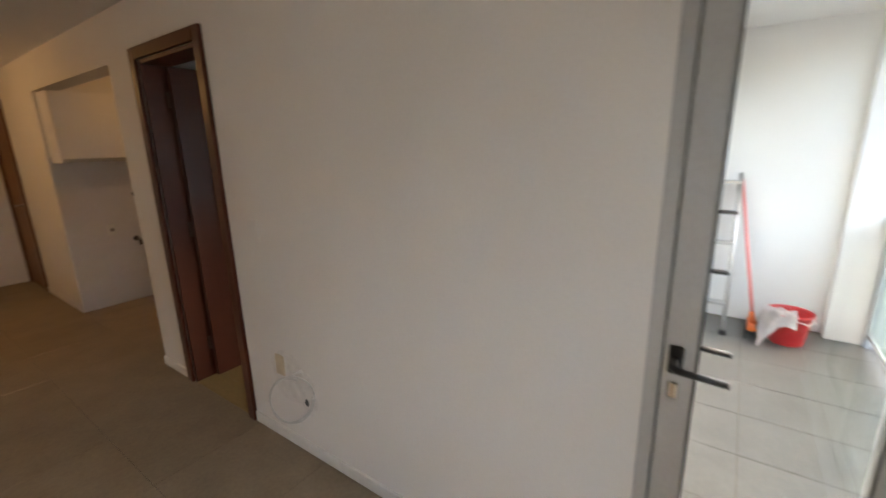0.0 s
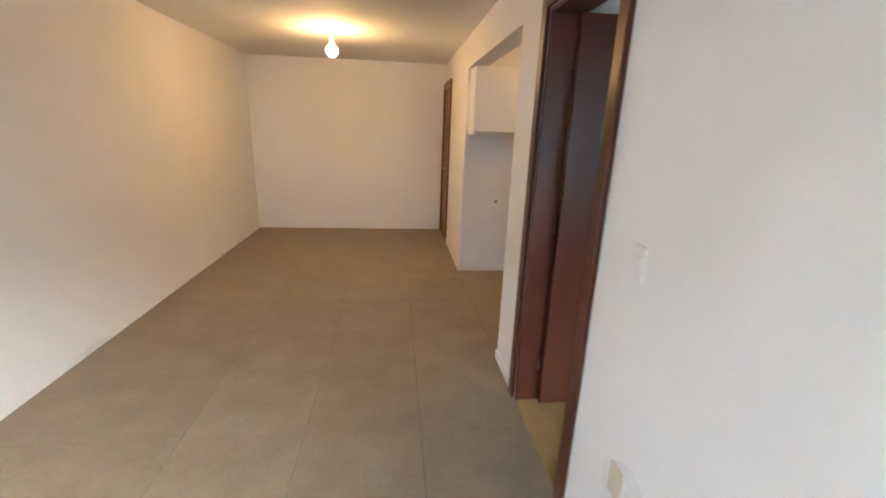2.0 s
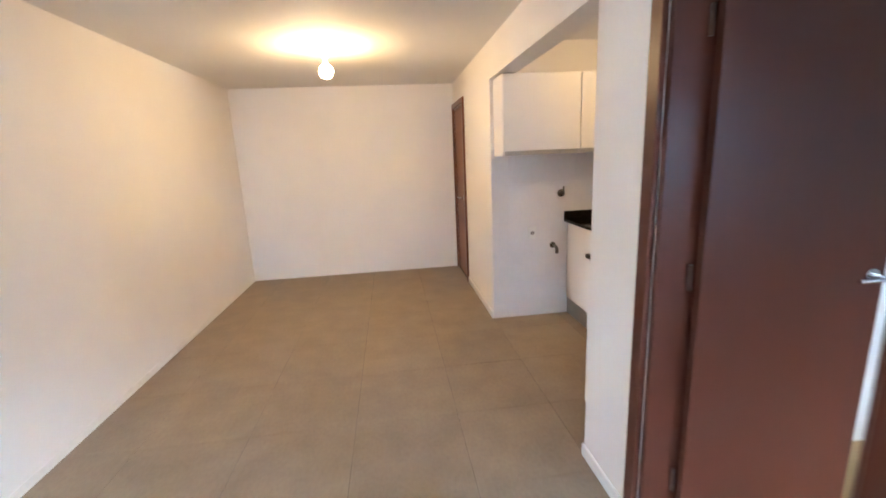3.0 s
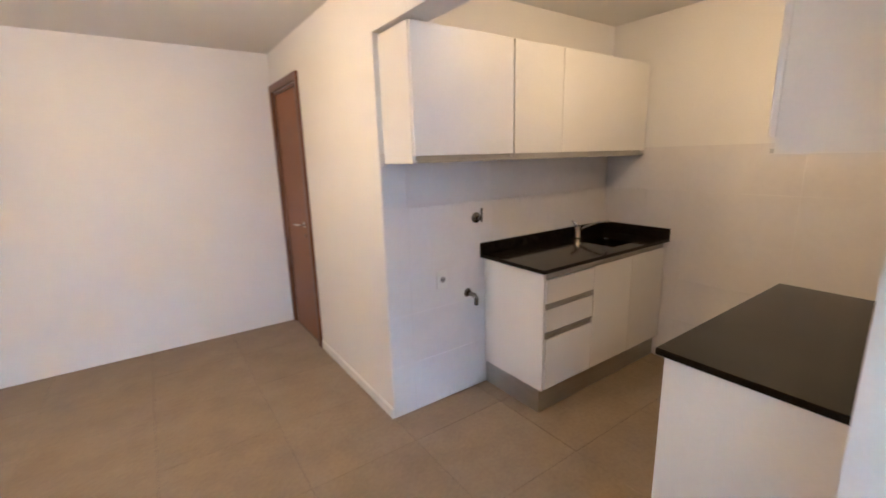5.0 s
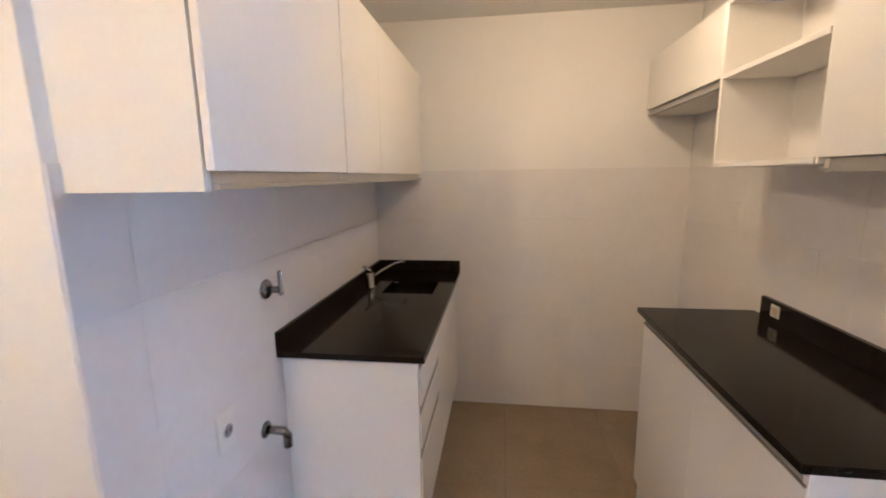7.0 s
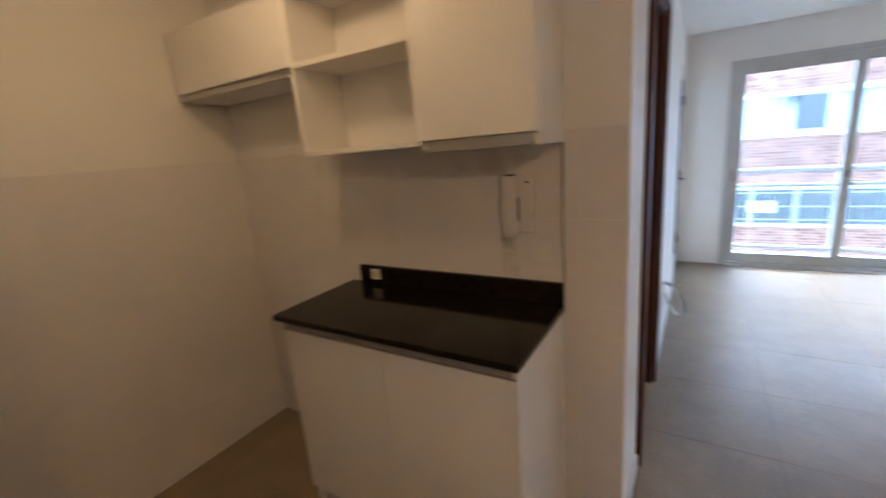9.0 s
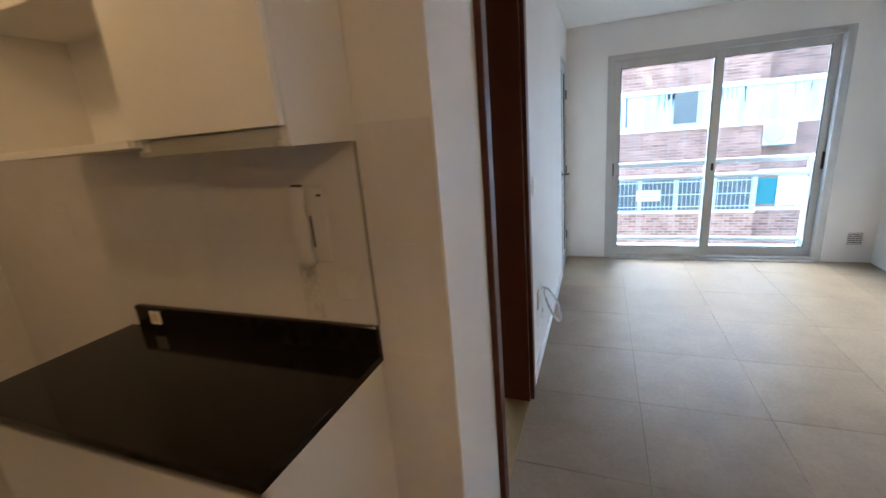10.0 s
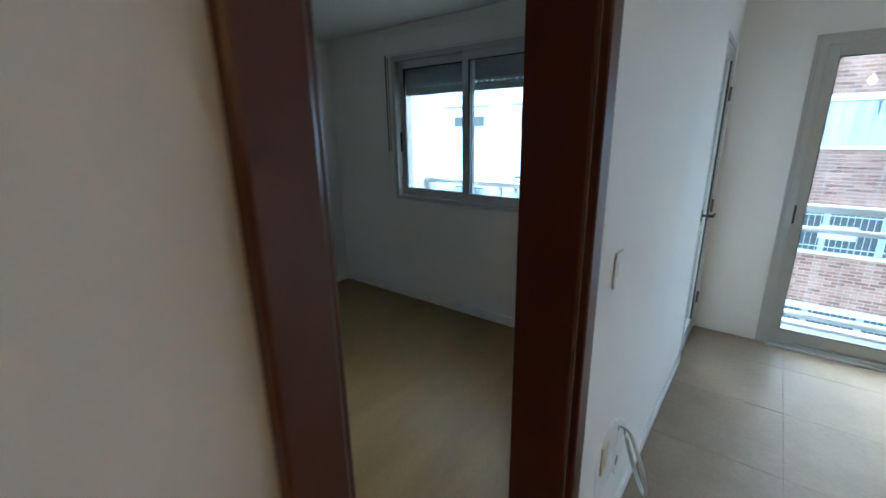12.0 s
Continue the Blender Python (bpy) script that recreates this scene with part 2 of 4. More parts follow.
# ---- the flat: living room x -2.71..0, kitchen and bedroom east of x 0.15 ----
H = 2.38
W_LIV, BACK, S_LIV = -2.71, 7.637, -0.08
wall_east = structure("wall_east", boxes(
    (0, 0.15, -0.23, 0.03, 0, H), (0, 0.15, 0.03, 0.60, 2.06, H), (0, 0.15, 0.60, 2.675, 0, H), (0, 0.15, 2.675, 3.37, 2.06, H),
    (0, 0.15, 3.37, 3.82, 0, H), (0, 0.15, 3.82, 5.665, 2.09, H), (0, 0.15, 5.665, 6.925, 0, H), (0, 0.15, 6.925, 7.575, 2.06, H),
    (0, 0.15, 7.575, BACK + 0.15, 0, H)), PAINT, "long white painted wall with door and kitchen openings")
structure("wall_north", boxes((W_LIV - 0.15, 0, BACK, BACK + 0.15, 0, H)), PAINT, "plain white painted end wall of the living room")
structure("wall_west", boxes((W_LIV - 0.15, W_LIV, -0.23, BACK, 0, H)), PAINT, "plain white painted long side wall")
structure("wall_south", boxes((W_LIV, -2.31, -0.23, S_LIV, 0, H), (-0.42, 0, -0.23, S_LIV, 0, H), (-2.31, -0.42, -0.23, S_LIV, 2.055, H)), PAINT,
          "white painted window wall of the living room")
wall_kn = structure("wall_kitchen_north", boxes((0.15, 2.10, 5.6665, 5.825, 0, H)), PAINT, "kitchen wall, white above grey tiling")
wall_ke = structure("wall_kitchen_east", boxes((1.955, 2.105, 3.82, 5.675, 0, H)), PAINT, "kitchen end wall, white above grey tiling")
wall_ks = structure("wall_kitchen_south", boxes((0.15, 3.35, 3.67, 3.815, 0, H)), PAINT, "wall between kitchen and bedroom")
structure("wall_bedroom_east", boxes((3.20, 3.35, -0.66, 3.67, 0, H)), PAINT, "white painted far wall of bedroom and balcony")
structure("wall_bedroom_south", boxes((0.15, 0.76, 0.65, 0.80, 0, H), (2.40, 3.20, 0.65, 0.80, 0, H), (0.76, 2.40, 0.65, 0.80, 0, 0.945),
          (0.76, 2.40, 0.65, 0.80, 2.15, H)), PAINT, "bedroom window wall, white painted")
structure("wall_behind_door", boxes((0.30, 0.40, 6.0, 7.8, 0, H)), PAINT, "plain wall closing the space behind a door")
structure("ceiling", boxes((W_LIV - 0.15, 3.35, -0.23, BACK + 0.15, H, H + 0.15)), CEIL, "matt off-white painted ceiling", "ceiling")
structure("balcony_ceiling", boxes((W_LIV - 0.15, 3.35, -0.66, -0.23, H, H + 0.15)), CEIL, "white underside of the balcony above", "ceiling")
# skirting, butted between the openings
for y0, y1 in ((0.602, 2.609), (3.437, 3.825), (5.66, 6.86)):
    structure("baseboard", boxes((-0.012, 0.0, y0, y1, 0, 0.065), bev=0.003), BOARD, "low white painted skirting board", "baseboard")
structure("baseboard", boxes((W_LIV, W_LIV + 0.008, S_LIV, BACK, 0, 0.05), bev=0.002), BOARD, "low white painted skirting board", "baseboard")
structure("baseboard", boxes((0.15, 3.19, 0.80, 0.814, 0, 0.08), bev=0.003), BOARD, "white bedroom skirting board", "baseboard")
structure("baseboard", boxes((3.186, 3.20, 0.814, 3.67, 0, 0.08), bev=0.003), BOARD, "white bedroom skirting board", "baseboard")

# ---- floors (their tiles are at the end of the file) ----
floor_main = structure("floor", boxes((W_LIV - 0.15, 0.075, -0.23, BACK + 0.15, -0.2, -0.002), (0.075, 2.10, 3.70, 5.83, -0.2, -0.002)), GROUT,
                       "floor of large greyish-beige tiles with thin joints", "floor")
structure("floor_bedroom", boxes((0.075, 3.35, 0.66, 3.70, -0.2, -0.001)), OCHRE, "ochre-brown bedroom flooring", "floor")
floor_balc = structure("floor_balcony", boxes((0.075, 3.35, -0.58, 0.66, -0.2, -0.012), (W_LIV - 0.15, 0.075, -0.58, -0.23, -0.2, -0.012)), GROUT,
                       "grey tiled balcony floor", "floor")


# ---- doors ----
def casing(door, y0, y1, top, w=0.065, x=-0.022, mat=WOOD_D):
    """Architrave on the living-room face and a lining through the wall."""
    part("architrave", boxes((x, 0.0, y0 - w, y0, 0, top + w), bev=0.004), mat, door)
    part("architrave", boxes((x, 0.0, y1, y1 + w, 0, top + w), bev=0.004), mat, door)
    part("architrave", boxes((x, 0.0, y0, y1, top, top + w), bev=0.004), mat, door)
    part("lining", boxes((0.0, 0.155, y0 - 0.002, y0 + 0.022, 0, top), bev=0.003), mat, door)
    part("lining", boxes((0.0, 0.155, y1 - 0.022, y1 + 0.002, 0, top), bev=0.003), mat, door)
    part("lining", boxes((0.0, 0.155, y0 + 0.022, y1 - 0.022, top - 0.022, top + 0.002), bev=0.003), mat, door)


def lever(parent, at, out, along, mat=CHROME, rose=0.024):
    """A lever handle: rose, neck and bar. out: the way it stands off; along: the way its bar points."""
    at, out, along = Vector(at), Vector(out), Vector(along)
    bm = bmk()
    tube(bm, [at, at + out * 0.008], rose, 16)
    tube(bm, [at, at + out * 0.045, at + out * 0.055 + along * 0.012, at + out * 0.055 + along * 0.115], [0.009, 0.009, 0.009, 0.008], 10)
    return part("door_handle", bm, mat, parent)


def hinge(parent, x, y, z):
    return part("hinge", tube(bmk(), [(x, y, z - 0.045), (x, y, z + 0.045)], 0.008, 8), HINGE, parent)


door_bed = thing("door_bedroom", (0.0, 3.0, 0), "open dark mahogany bedroom door in a dark frame", "door")
door_bed["kind"] = "structure"
casing(door_bed, 2.675, 3.37, 2.06)
leaf = part("door_leaf", boxes((0.125, 0.825, 3.297, 3.332, 0.008, 2.035), bev=0.003), WOOD_D, door_bed, "dark mahogany veneer leaf standing open")
for hz in (0.25, 1.05, 1.85):
    hinge(leaf, 0.118, 3.341, hz)
lever(leaf, (0.77, 3.297, 1.02), (0, -1, 0), (-1, 0, 0))
lever(leaf, (0.77, 3.332, 1.02), (0, 1, 0), (-1, 0, 0))
part("threshold", boxes((0.0, 0.15, 2.70, 3.345, -0.012, 0.004), bev=0.002), OCHRE, door_bed, "pale wood threshold strip")

door_ent = thing("door_entrance", (0.0, 7.25, 0), "closed brown wooden flush door in a brown frame", "door")
door_ent["kind"] = "structure"
casing(door_ent, 6.925, 7.575, 2.06, w=0.06, mat=WOOD_F)
leaf = part("door_leaf", boxes((0.004, 0.042, 6.95, 7.55, 0.006, 2.034), bev=0.003), WOOD_M, door_ent, "mid-brown veneer leaf")
lever(leaf, (0.004, 7.06, 0.99), (-1, 0, 0), (0, 1, 0))
part("key_plate", tube(bmk(), [(0.004, 7.06, 0.90), (-0.004, 7.06, 0.90)], 0.018, 14), HINGE, leaf)


def aluminium_balcony_door():
    d = thing("door_balcony", (0.0, 0.3, 0), "closed glazed aluminium balcony door with black lever", "door")
    d["kind"] = "structure"
    y0, y1, top = 0.03, 0.60, 2.06
    for a, b, c, e in ((y0, y0 + 0.035, 0, top), (y1 - 0.035, y1, 0, top), (y0 + 0.035, y1 - 0.035, top - 0.035, top), (y0 + 0.035, y1 - 0.035, 0, 0.02)):
        part("frame", boxes((-0.012, 0.07, a, b, c, e), bev=0.002), ALU_FRAME, d)
    sy0, sy1, sz0, sz1, w = y0 + 0.038, y1 - 0.038, 0.024, top - 0.038, 0.075
    stile = None
    for a, b, c, e in ((sy1 - w, sy1, sz0, sz1), (sy0, sy0 + w, sz0, sz1), (sy0 + w, sy1 - w, sz1 - w, sz1), (sy0 + w, sy1 - w, sz0, sz0 + 0.12)):
        p = part("stile", boxes((-0.008, 0.042, a, b, c, e), bev=0.004), ALU_FRAME, d)
        stile = stile or p
    g = part("pane", boxes((0.014, 0.020, sy0 + w, sy1 - w, sz0 + 0.12, sz1 - w)), GLASS, d)
    g.visible_shadow = False
    for a in (sy0 + w, sy1 - w - 0.004):
        part("gasket", boxes((-0.0095, 0.002, a, a + 0.004, sz0 + 0.12, sz1 - w)), RUBBER, d)
    part("gasket", boxes((0.0, 0.004, sy1, sy1 + 0.003, sz0, sz1)), RUBBER, d)
    yk = sy1 - 0.030
    part("escutcheon", boxes((-0.017, -0.008, yk - 0.017, yk + 0.017, 0.965, 1.045), bev=0.005), BLACK, stile)
    part("escutcheon", boxes((0.042, 0.051, yk - 0.017, yk + 0.017, 0.965, 1.045), bev=0.005), BLACK, stile)
    part("lock_cylinder", boxes((-0.015, -0.008, yk - 0.013, yk + 0.013, 0.895, 0.945), bev=0.005), CHROME, stile)
    for s, x in ((-1, -0.015), (1, 0.049)):
        lever(stile, (x, yk, 1.005), (s, 0, 0), (0, -1, -0.05), BLACK, 0.012)
    for hz in (0.3, 1.0, 1.75):
        hinge(d, -0.018, y0 + 0.036, hz)

    d.location.x += 0.012


aluminium_balcony_door()


# ---- sliding windows ----
def sash(win, axis_y, x0, x1, z0, z1, w, bottom, depth=0.035):
    st = []
    for a, b, c, e in ((x0, x0 + w, z0, z1), (x1 - w, x1, z0, z1), (x0 + w, x1 - w, z1 - w, z1), (x0 + w, x1 - w, z0, z0 + bottom)):
        st.append(part("sash_bar", boxes((a, b, axis_y - depth / 2, axis_y + depth / 2, c, e), bev=0.003), ALU_FRAME, win))
    g = part("pane", boxes((x0 + w, x1 - w, axis_y - 0.003, axis_y + 0.003, z0 + bottom, z1 - w)), GLASS, win)
    g.visible_shadow = False
    for a in (x0 + w, x1 - w - 0.004):
        part("gasket", boxes((a, a + 0.004, axis_y + 0.002, axis_y + depth / 2 + 0.0015, z0 + bottom, z1 - w)), RUBBER, win)
    for c in (z0 + bottom, z1 - w - 0.004):
        part("gasket", boxes((x0 + w + 0.004, x1 - w - 0.004, axis_y + 0.002, axis_y + depth / 2 + 0.0015, c, c + 0.004)), RUBBER, win)
    return st


def pull(parent, x, y, z, mat=BLACK, h=0.13):
    return part("pull", boxes((x - 0.012, x + 0.012, y, y + 0.012, z - h / 2, z + h / 2), bev=0.005), mat, parent)


win_liv = thing("window_living", (-1.36, S_LIV - 0.06, 0), "large sliding aluminium balcony window with two panes", "window")
win_liv["kind"] = "structure"
WX0, WX1, WZ = -2.31, -0.42, 2.055
for r in ((WX0, WX0 + 0.045, S_LIV - 0.125, S_LIV + 0.012, 0.0, WZ), (WX1 - 0.045, WX1, S_LIV - 0.125, S_LIV + 0.012, 0.0, WZ), (WX0 + 0.045, WX1 - 0.045, S_LIV - 0.125, S_LIV + 0.012, WZ - 0.04, WZ),
          (WX0 + 0.045, WX1 - 0.045, S_LIV - 0.125, S_LIV + 0.012, 0.0, 0.035), (WX0 - 0.02, WX0, S_LIV, S_LIV + 0.010, 0.0, WZ + 0.02), (WX1, WX1 + 0.02, S_LIV, S_LIV + 0.010, 0.0, WZ + 0.02),
          (WX0, WX1, S_LIV, S_LIV + 0.010, WZ, WZ + 0.02)):
    part("window_frame", boxes(r, bev=0.002), ALU_FRAME, win_liv)
part("track", boxes((WX0 + 0.045, WX1 - 0.045, S_LIV + 0.012, S_LIV + 0.05, 0.0, 0.012), bev=0.003), ALU_FRAME, win_liv)
s1 = sash(win_liv, S_LIV - 0.030, -1.402, WX1 - 0.03, 0.036, WZ - 0.036, 0.075, 0.085)
s2 = sash(win_liv, S_LIV - 0.078, WX0 + 0.03, -1.327, 0.036, WZ - 0.036, 0.075, 0.085)
pull(s1[1], WX1 - 0.045, S_LIV - 0.0125, 0.96)
pull(s1[0], -1.372, S_LIV - 0.0125, 0.945, h=0.07)
pull(s2[0], WX0 + 0.055, S_LIV - 0.060, 0.955, h=0.16)

tape = thing("tape_scrap", (-0.55, S_LIV - 0.026, 1.94), "scrap of white tape peeling off the window glass", "tape")
bm = bmk()
strip = [[bm.verts.new((-0.535 - 0.013 * i + 0.012 * j, S_LIV - 0.0262 + 0.004 * max(0, j - 2) ** 1.5, 1.972 - 0.017 * j - 0.004 * i)) for j in range(5)] for i in range(3)]
for q, w in zip(strip, strip[1:]):
    for j in range(4):
        bm.faces.new((q[j], q[j + 1], w[j + 1], w[j])).smooth = True
bmesh.ops.solidify(bm, geom=bm.faces[:], thickness=0.0012)
part("scrap", bm, PLASTIC, tape)

win_bed = thing("window_bedroom", (1.58, 0.74, 0.945), "sliding aluminium bedroom window with two panes", "window")
win_bed["kind"] = "structure"
BX0, BX1, BZ0, BZ1 = 0.76, 2.40, 0.945, 2.15
for r in ((BX0, BX0 + 0.04, 0.68, 0.808, BZ0, BZ1), (BX1 - 0.04, BX1, 0.68, 0.808, BZ0, BZ1), (BX0 + 0.04, BX1 - 0.04, 0.68, 0.808, BZ1 - 0.04, BZ1),
          (BX0 + 0.04, BX1 - 0.04, 0.68, 0.808, BZ0, BZ0 + 0.035)):
    part("window_frame", boxes(r, bev=0.002), ALU_FRAME, win_bed)
s3 = sash(win_bed, 0.778, 0.79, 1.665, BZ0 + 0.036, BZ1 - 0.04, 0.06, 0.065)
s4 = sash(win_bed, 0.735, 1.595, BX1 - 0.03, BZ0 + 0.036, BZ1 - 0.04, 0.06, 0.065)
pull(s4[1], BX1 - 0.048, 0.7525, 1.45, h=0.17)
pull(s3[1], 1.64, 0.7955, 1.46, ALU, 0.08)

shutter = thing("roller_shutter", (1.58, 0.69, 1.80), "grey roller shutter, mostly raised, above the bedroom window", "shutter")
for k in range(7):
    z = 1.838 + k * 0.044
    if k != 1:
        part("slat", boxes((BX0 + 0.045, BX1 - 0.045, 0.675, 0.687, z, z + 0.0432), bev=0.0015), SLAT, shutter)
        continue
    # one slat is pierced by a row of light holes
    bm = boxes((BX0 + 0.045, BX1 - 0.045, 0.675, 0.687, z, z + 0.018), (BX0 + 0.045, BX1 - 0.045, 0.675, 0.687, z + 0.026, z + 0.0432))
    edges = [BX0 + 0.045] + [q for n in range(29) for q in (0.85 + n * 0.05, 0.864 + n * 0.05)] + [BX1 - 0.045]
    for a, b in zip(edges[::2], edges[1::2]):
        box(bm, a, b, 0.675, 0.687, z + 0.018, z + 0.026)
    part("slat", bm, SLAT, shutter, "pierced slat with a row of light holes")
box_sh = tagged(part("shutter_box", boxes((0.66, 2.47, 0.802, 0.814, 2.165, 2.31), bev=0.003), PAINT), "white painted cover panel over the shutter roll", "shutter box")
strap = thing("shutter_strap", (2.44, 0.81, 1.31), "grey pull strap with white winder box on the wall", "shutter strap")
part("strap", boxes((2.452, 2.468, 0.808, 0.811, 1.33, 2.30)), STRAP, strap)
part("strap", boxes((2.43, 2.436, 0.808, 0.811, 1.33, 2.14)), STRAP, strap)
part("winder", boxes((2.405, 2.475, 0.801, 0.835, 1.245, 1.37), bev=0.018, seg=3), PLASTIC, strap)


# ---- kitchen ----
def groove(bm, x0, x1, y, z, h=0.03):
    """An aluminium finger-pull channel let into a cabinet front."""
    box(bm, x0, x1, y + 0.010, y + 0.03, z, z + h)
    box(bm, x0, x1, y - 0.001, y + 0.010, z + h - 0.006, z + h)
    box(bm, x0, x1, y + 0.004, y + 0.010, z, z + 0.004)
    return bm


def sink_cabinet():
    x0, x1, y0, y1 = 0.695, 1.945, 5.16, 5.66
    c = thing("sink_cabinet", (x0, y1, 0), "white kitchen base cabinet with drawers and aluminium pulls", "cabinet")
    for r in ((x0, x0 + 0.018, y0 + 0.004, y1, 0.155, 0.868), (x1 - 0.018, x1, y0 + 0.02, y1, 0.155, 0.868), (x0 + 0.018, x1 - 0.018, y0 + 0.02, y1, 0.155, 0.173),
                              (x0 + 0.018, x1 - 0.018, y1 - 0.01, y1, 0.173, 0.868)):
        part("panel", boxes(r, bev=0.0015), LAMINATE, c)
    part("toe_kick", boxes((x0 + 0.012, x1, y0 + 0.035, y0 + 0.05, 0.0, 0.152), (x0 + 0.012, x0 + 0.027, y0 + 0.05, y1, 0.0, 0.152)), ALU, c, "grey aluminium plinth")
    xm = 1.135
    part("pull_channel", groove(bmk(), x0 + 0.018, x1 - 0.01, y0, 0.825, 0.043), GOLA, c)
    for z0, z1 in ((0.683, 0.822), (0.514, 0.645), (0.16, 0.470)):
        part("drawer_front", boxes((x0 + 0.0225, xm, y0, y0 + 0.018, z0, z1), bev=0.0015), LAMINATE, c)
    for z in (0.647, 0.473):
        part("pull_channel", groove(bmk(), x0 + 0.018, xm, y0, z, 0.036), GOLA, c)
    for a, b in ((xm + 0.003, 1.54), (1.542, x1 - 0.003)):
        part("door", boxes((a, b, y0, y0 + 0.018, 0.16, 0.828), bev=0.0015), LAMINATE, c)


def sink_worktop():
    x0, x1, y0, y1, z = 0.66, 1.952, 5.135, 5.665, 0.892
    sx0, sx1, sy0, sy1 = 1.42, 1.74, 5.23, 5.50
    w = thing("sink_worktop", (x0, y1, z), "polished black granite worktop with upstand and sink cut-out", "worktop")
    bm = bmk()
    xs, ys = (x0, sx0, sx1, x1), (y0, sy0, sy1, y1)
    g = [[bm.verts.new((a, b, z)) for b in ys] for a in xs]
    low = [[bm.verts.new((a, b, z - 0.022)) for b in ys] for a in xs]
    for i in range(3):
        for j in range(3):
            if (i, j) != (1, 1):
                bm.faces.new((g[i][j], g[i + 1][j], g[i + 1][j + 1], g[i][j + 1]))
                bm.faces.new((low[i][j], low[i][j + 1], low[i + 1][j + 1], low[i + 1][j]))
        for u, v in (((i, 0), (i + 1, 0)), ((i + 1, 3), (i, 3)), ((3, i), (3, i + 1)), ((0, i + 1), (0, i))):
            bm.faces.new((g[u[0]][u[1]], low[u[0]][u[1]], low[v[0]][v[1]], g[v[0]][v[1]]))
    for u, v in (((1, 1), (2, 1)), ((2, 1), (2, 2)), ((2, 2), (1, 2)), ((1, 2), (1, 1))):
        bm.faces.new((g[v[0]][v[1]], low[v[0]][v[1]], low[u[0]][u[1]], g[u[0]][u[1]]))
    part("slab", bm, GRANITE, w)
    part("upstand", boxes((x0, x1, y1 - 0.02, y1 + 0.004, z + 0.0005, z + 0.07), bev=0.002), GRANITE, w)
    part("upstand", boxes((x1 - 0.02, x1 - 0.001, y0, y1 - 0.0205, z + 0.0005, z + 0.07), bev=0.002), GRANITE, w)
    bm = bmk()
    n = 28
    rings = []
    cx, cy, hx, hy = (sx0 + sx1) / 2, (sy0 + sy1) / 2, (sx1 - sx0) / 2 + 0.006, (sy1 - sy0) / 2 + 0.006
    for s, zz in ((1.0, z - 0.022), (0.985, z - 0.05), (0.95, z - 0.15), (0.82, z - 0.17), (0.12, z - 0.175)):
        ring = []
        for k in range(n):
            a = k * 2 * math.pi / n
            ca, sa = math.cos(a), math.sin(a)
            q = 0.28
            ring.append(bm.verts.new((cx + hx * s * math.copysign(abs(ca) ** q, ca), cy + hy * s * math.copysign(abs(sa) ** q, sa), zz)))
        rings.append(ring)
    for a, b in zip(rings, rings[1:]):
        for k in range(n):
            bm.faces.new((a[k], a[(k + 1) % n], b[(k + 1) % n], b[k])).smooth = True
    bm.faces.new(rings[-1])
    sink = tagged(part("sink", bm, STEEL), "dark undermount kitchen sink let into black granite", "sink")
    dr = part("drain", lathe(bmk(), (cx, cy, z - 0.174), [(0.035, 0), (0.035, 0.003), (0.028, 0.004), (0.02, 0.001)], 18), CHROME, sink)


def kitchen_tap():
    x, y, z = 1.52, 5.585, 0.892
    t = thing("kitchen_tap", (x, y, z), "chrome swivel mixer tap on black worktop", "tap")
    part("base", lathe(bmk(), (x, y, z), [(0.027, 0), (0.027, 0.006), (0.02, 0.012), (0.02, 0.075), (0.017, 0.085)], 18), TAP_CHROME, t)
    part("spout", tube(bmk(), [(x, y - 0.005, z + 0.05), (x + 0.04, y - 0.05, z + 0.085), (x + 0.09, y - 0.11, z + 0.115), (x + 0.125, y - 0.155, z + 0.125), (x + 0.13, y - 0.16, z + 0.105)], 0.009, 10), TAP_CHROME, t)
    part("handle", tube(bmk(), [(x, y, z + 0.08), (x - 0.01, y + 0.005, z + 0.10), (x - 0.03, y + 0.03, z + 0.125)], [0.016, 0.012, 0.006], 10), TAP_CHROME, t)


def upper_cabinet_north():
    x0, x1, y0, y1, z0, z1 = 0.030, 1.945, 5.366, 5.672, 1.467, 2.08
    c = thing("wall_cabinet", (x0, y1, z0), "white three-door kitchen wall cabinet above the sink", "cabinet")
    for r in ((x0, x0 + 0.018, y0 + 0.021, y1, z0, z1), (x1 - 0.018, x1, y0 + 0.018, y1, z0, z1), (x0 + 0.018, x1 - 0.018, y0 + 0.03, y1, z0, z0 + 0.018),
                       (x0 + 0.018, x1 - 0.018, y0 + 0.018, y1, z1 - 0.018, z1), (x0 + 0.018, x1 - 0.018, y1 - 0.008, y1, z0 + 0.018, z1 - 0.018),
                       (0.650, 0.668, y0 + 0.02, y1 - 0.008, z0 + 0.018, z1 - 0.018)):
        part("panel", boxes(r), LAMINATE, c)
    part("grip_rail", boxes((x0 + 0.018, x1 - 0.002, y0 + 0.004, y0 + 0.028, z0 + 0.002, z0 + 0.012), (x0 + 0.018, x1 - 0.002, y0 + 0.020, y0 + 0.028, z0 + 0.012, z0 + 0.036), bev=0.001), ALU, c, "slim aluminium grip rail")
    for a, b in ((x0 + 0.002, 0.655), (0.664, 1.049), (1.0515, x1 - 0.003)):
        part("door", boxes((a, b, y0, y0 + 0.017, z0 + 0.035, z1 - 0.002), bev=0.0015), LAMINATE, c)


sink_cabinet()
sink_worktop()
kitchen_tap()
upper_cabinet_north()


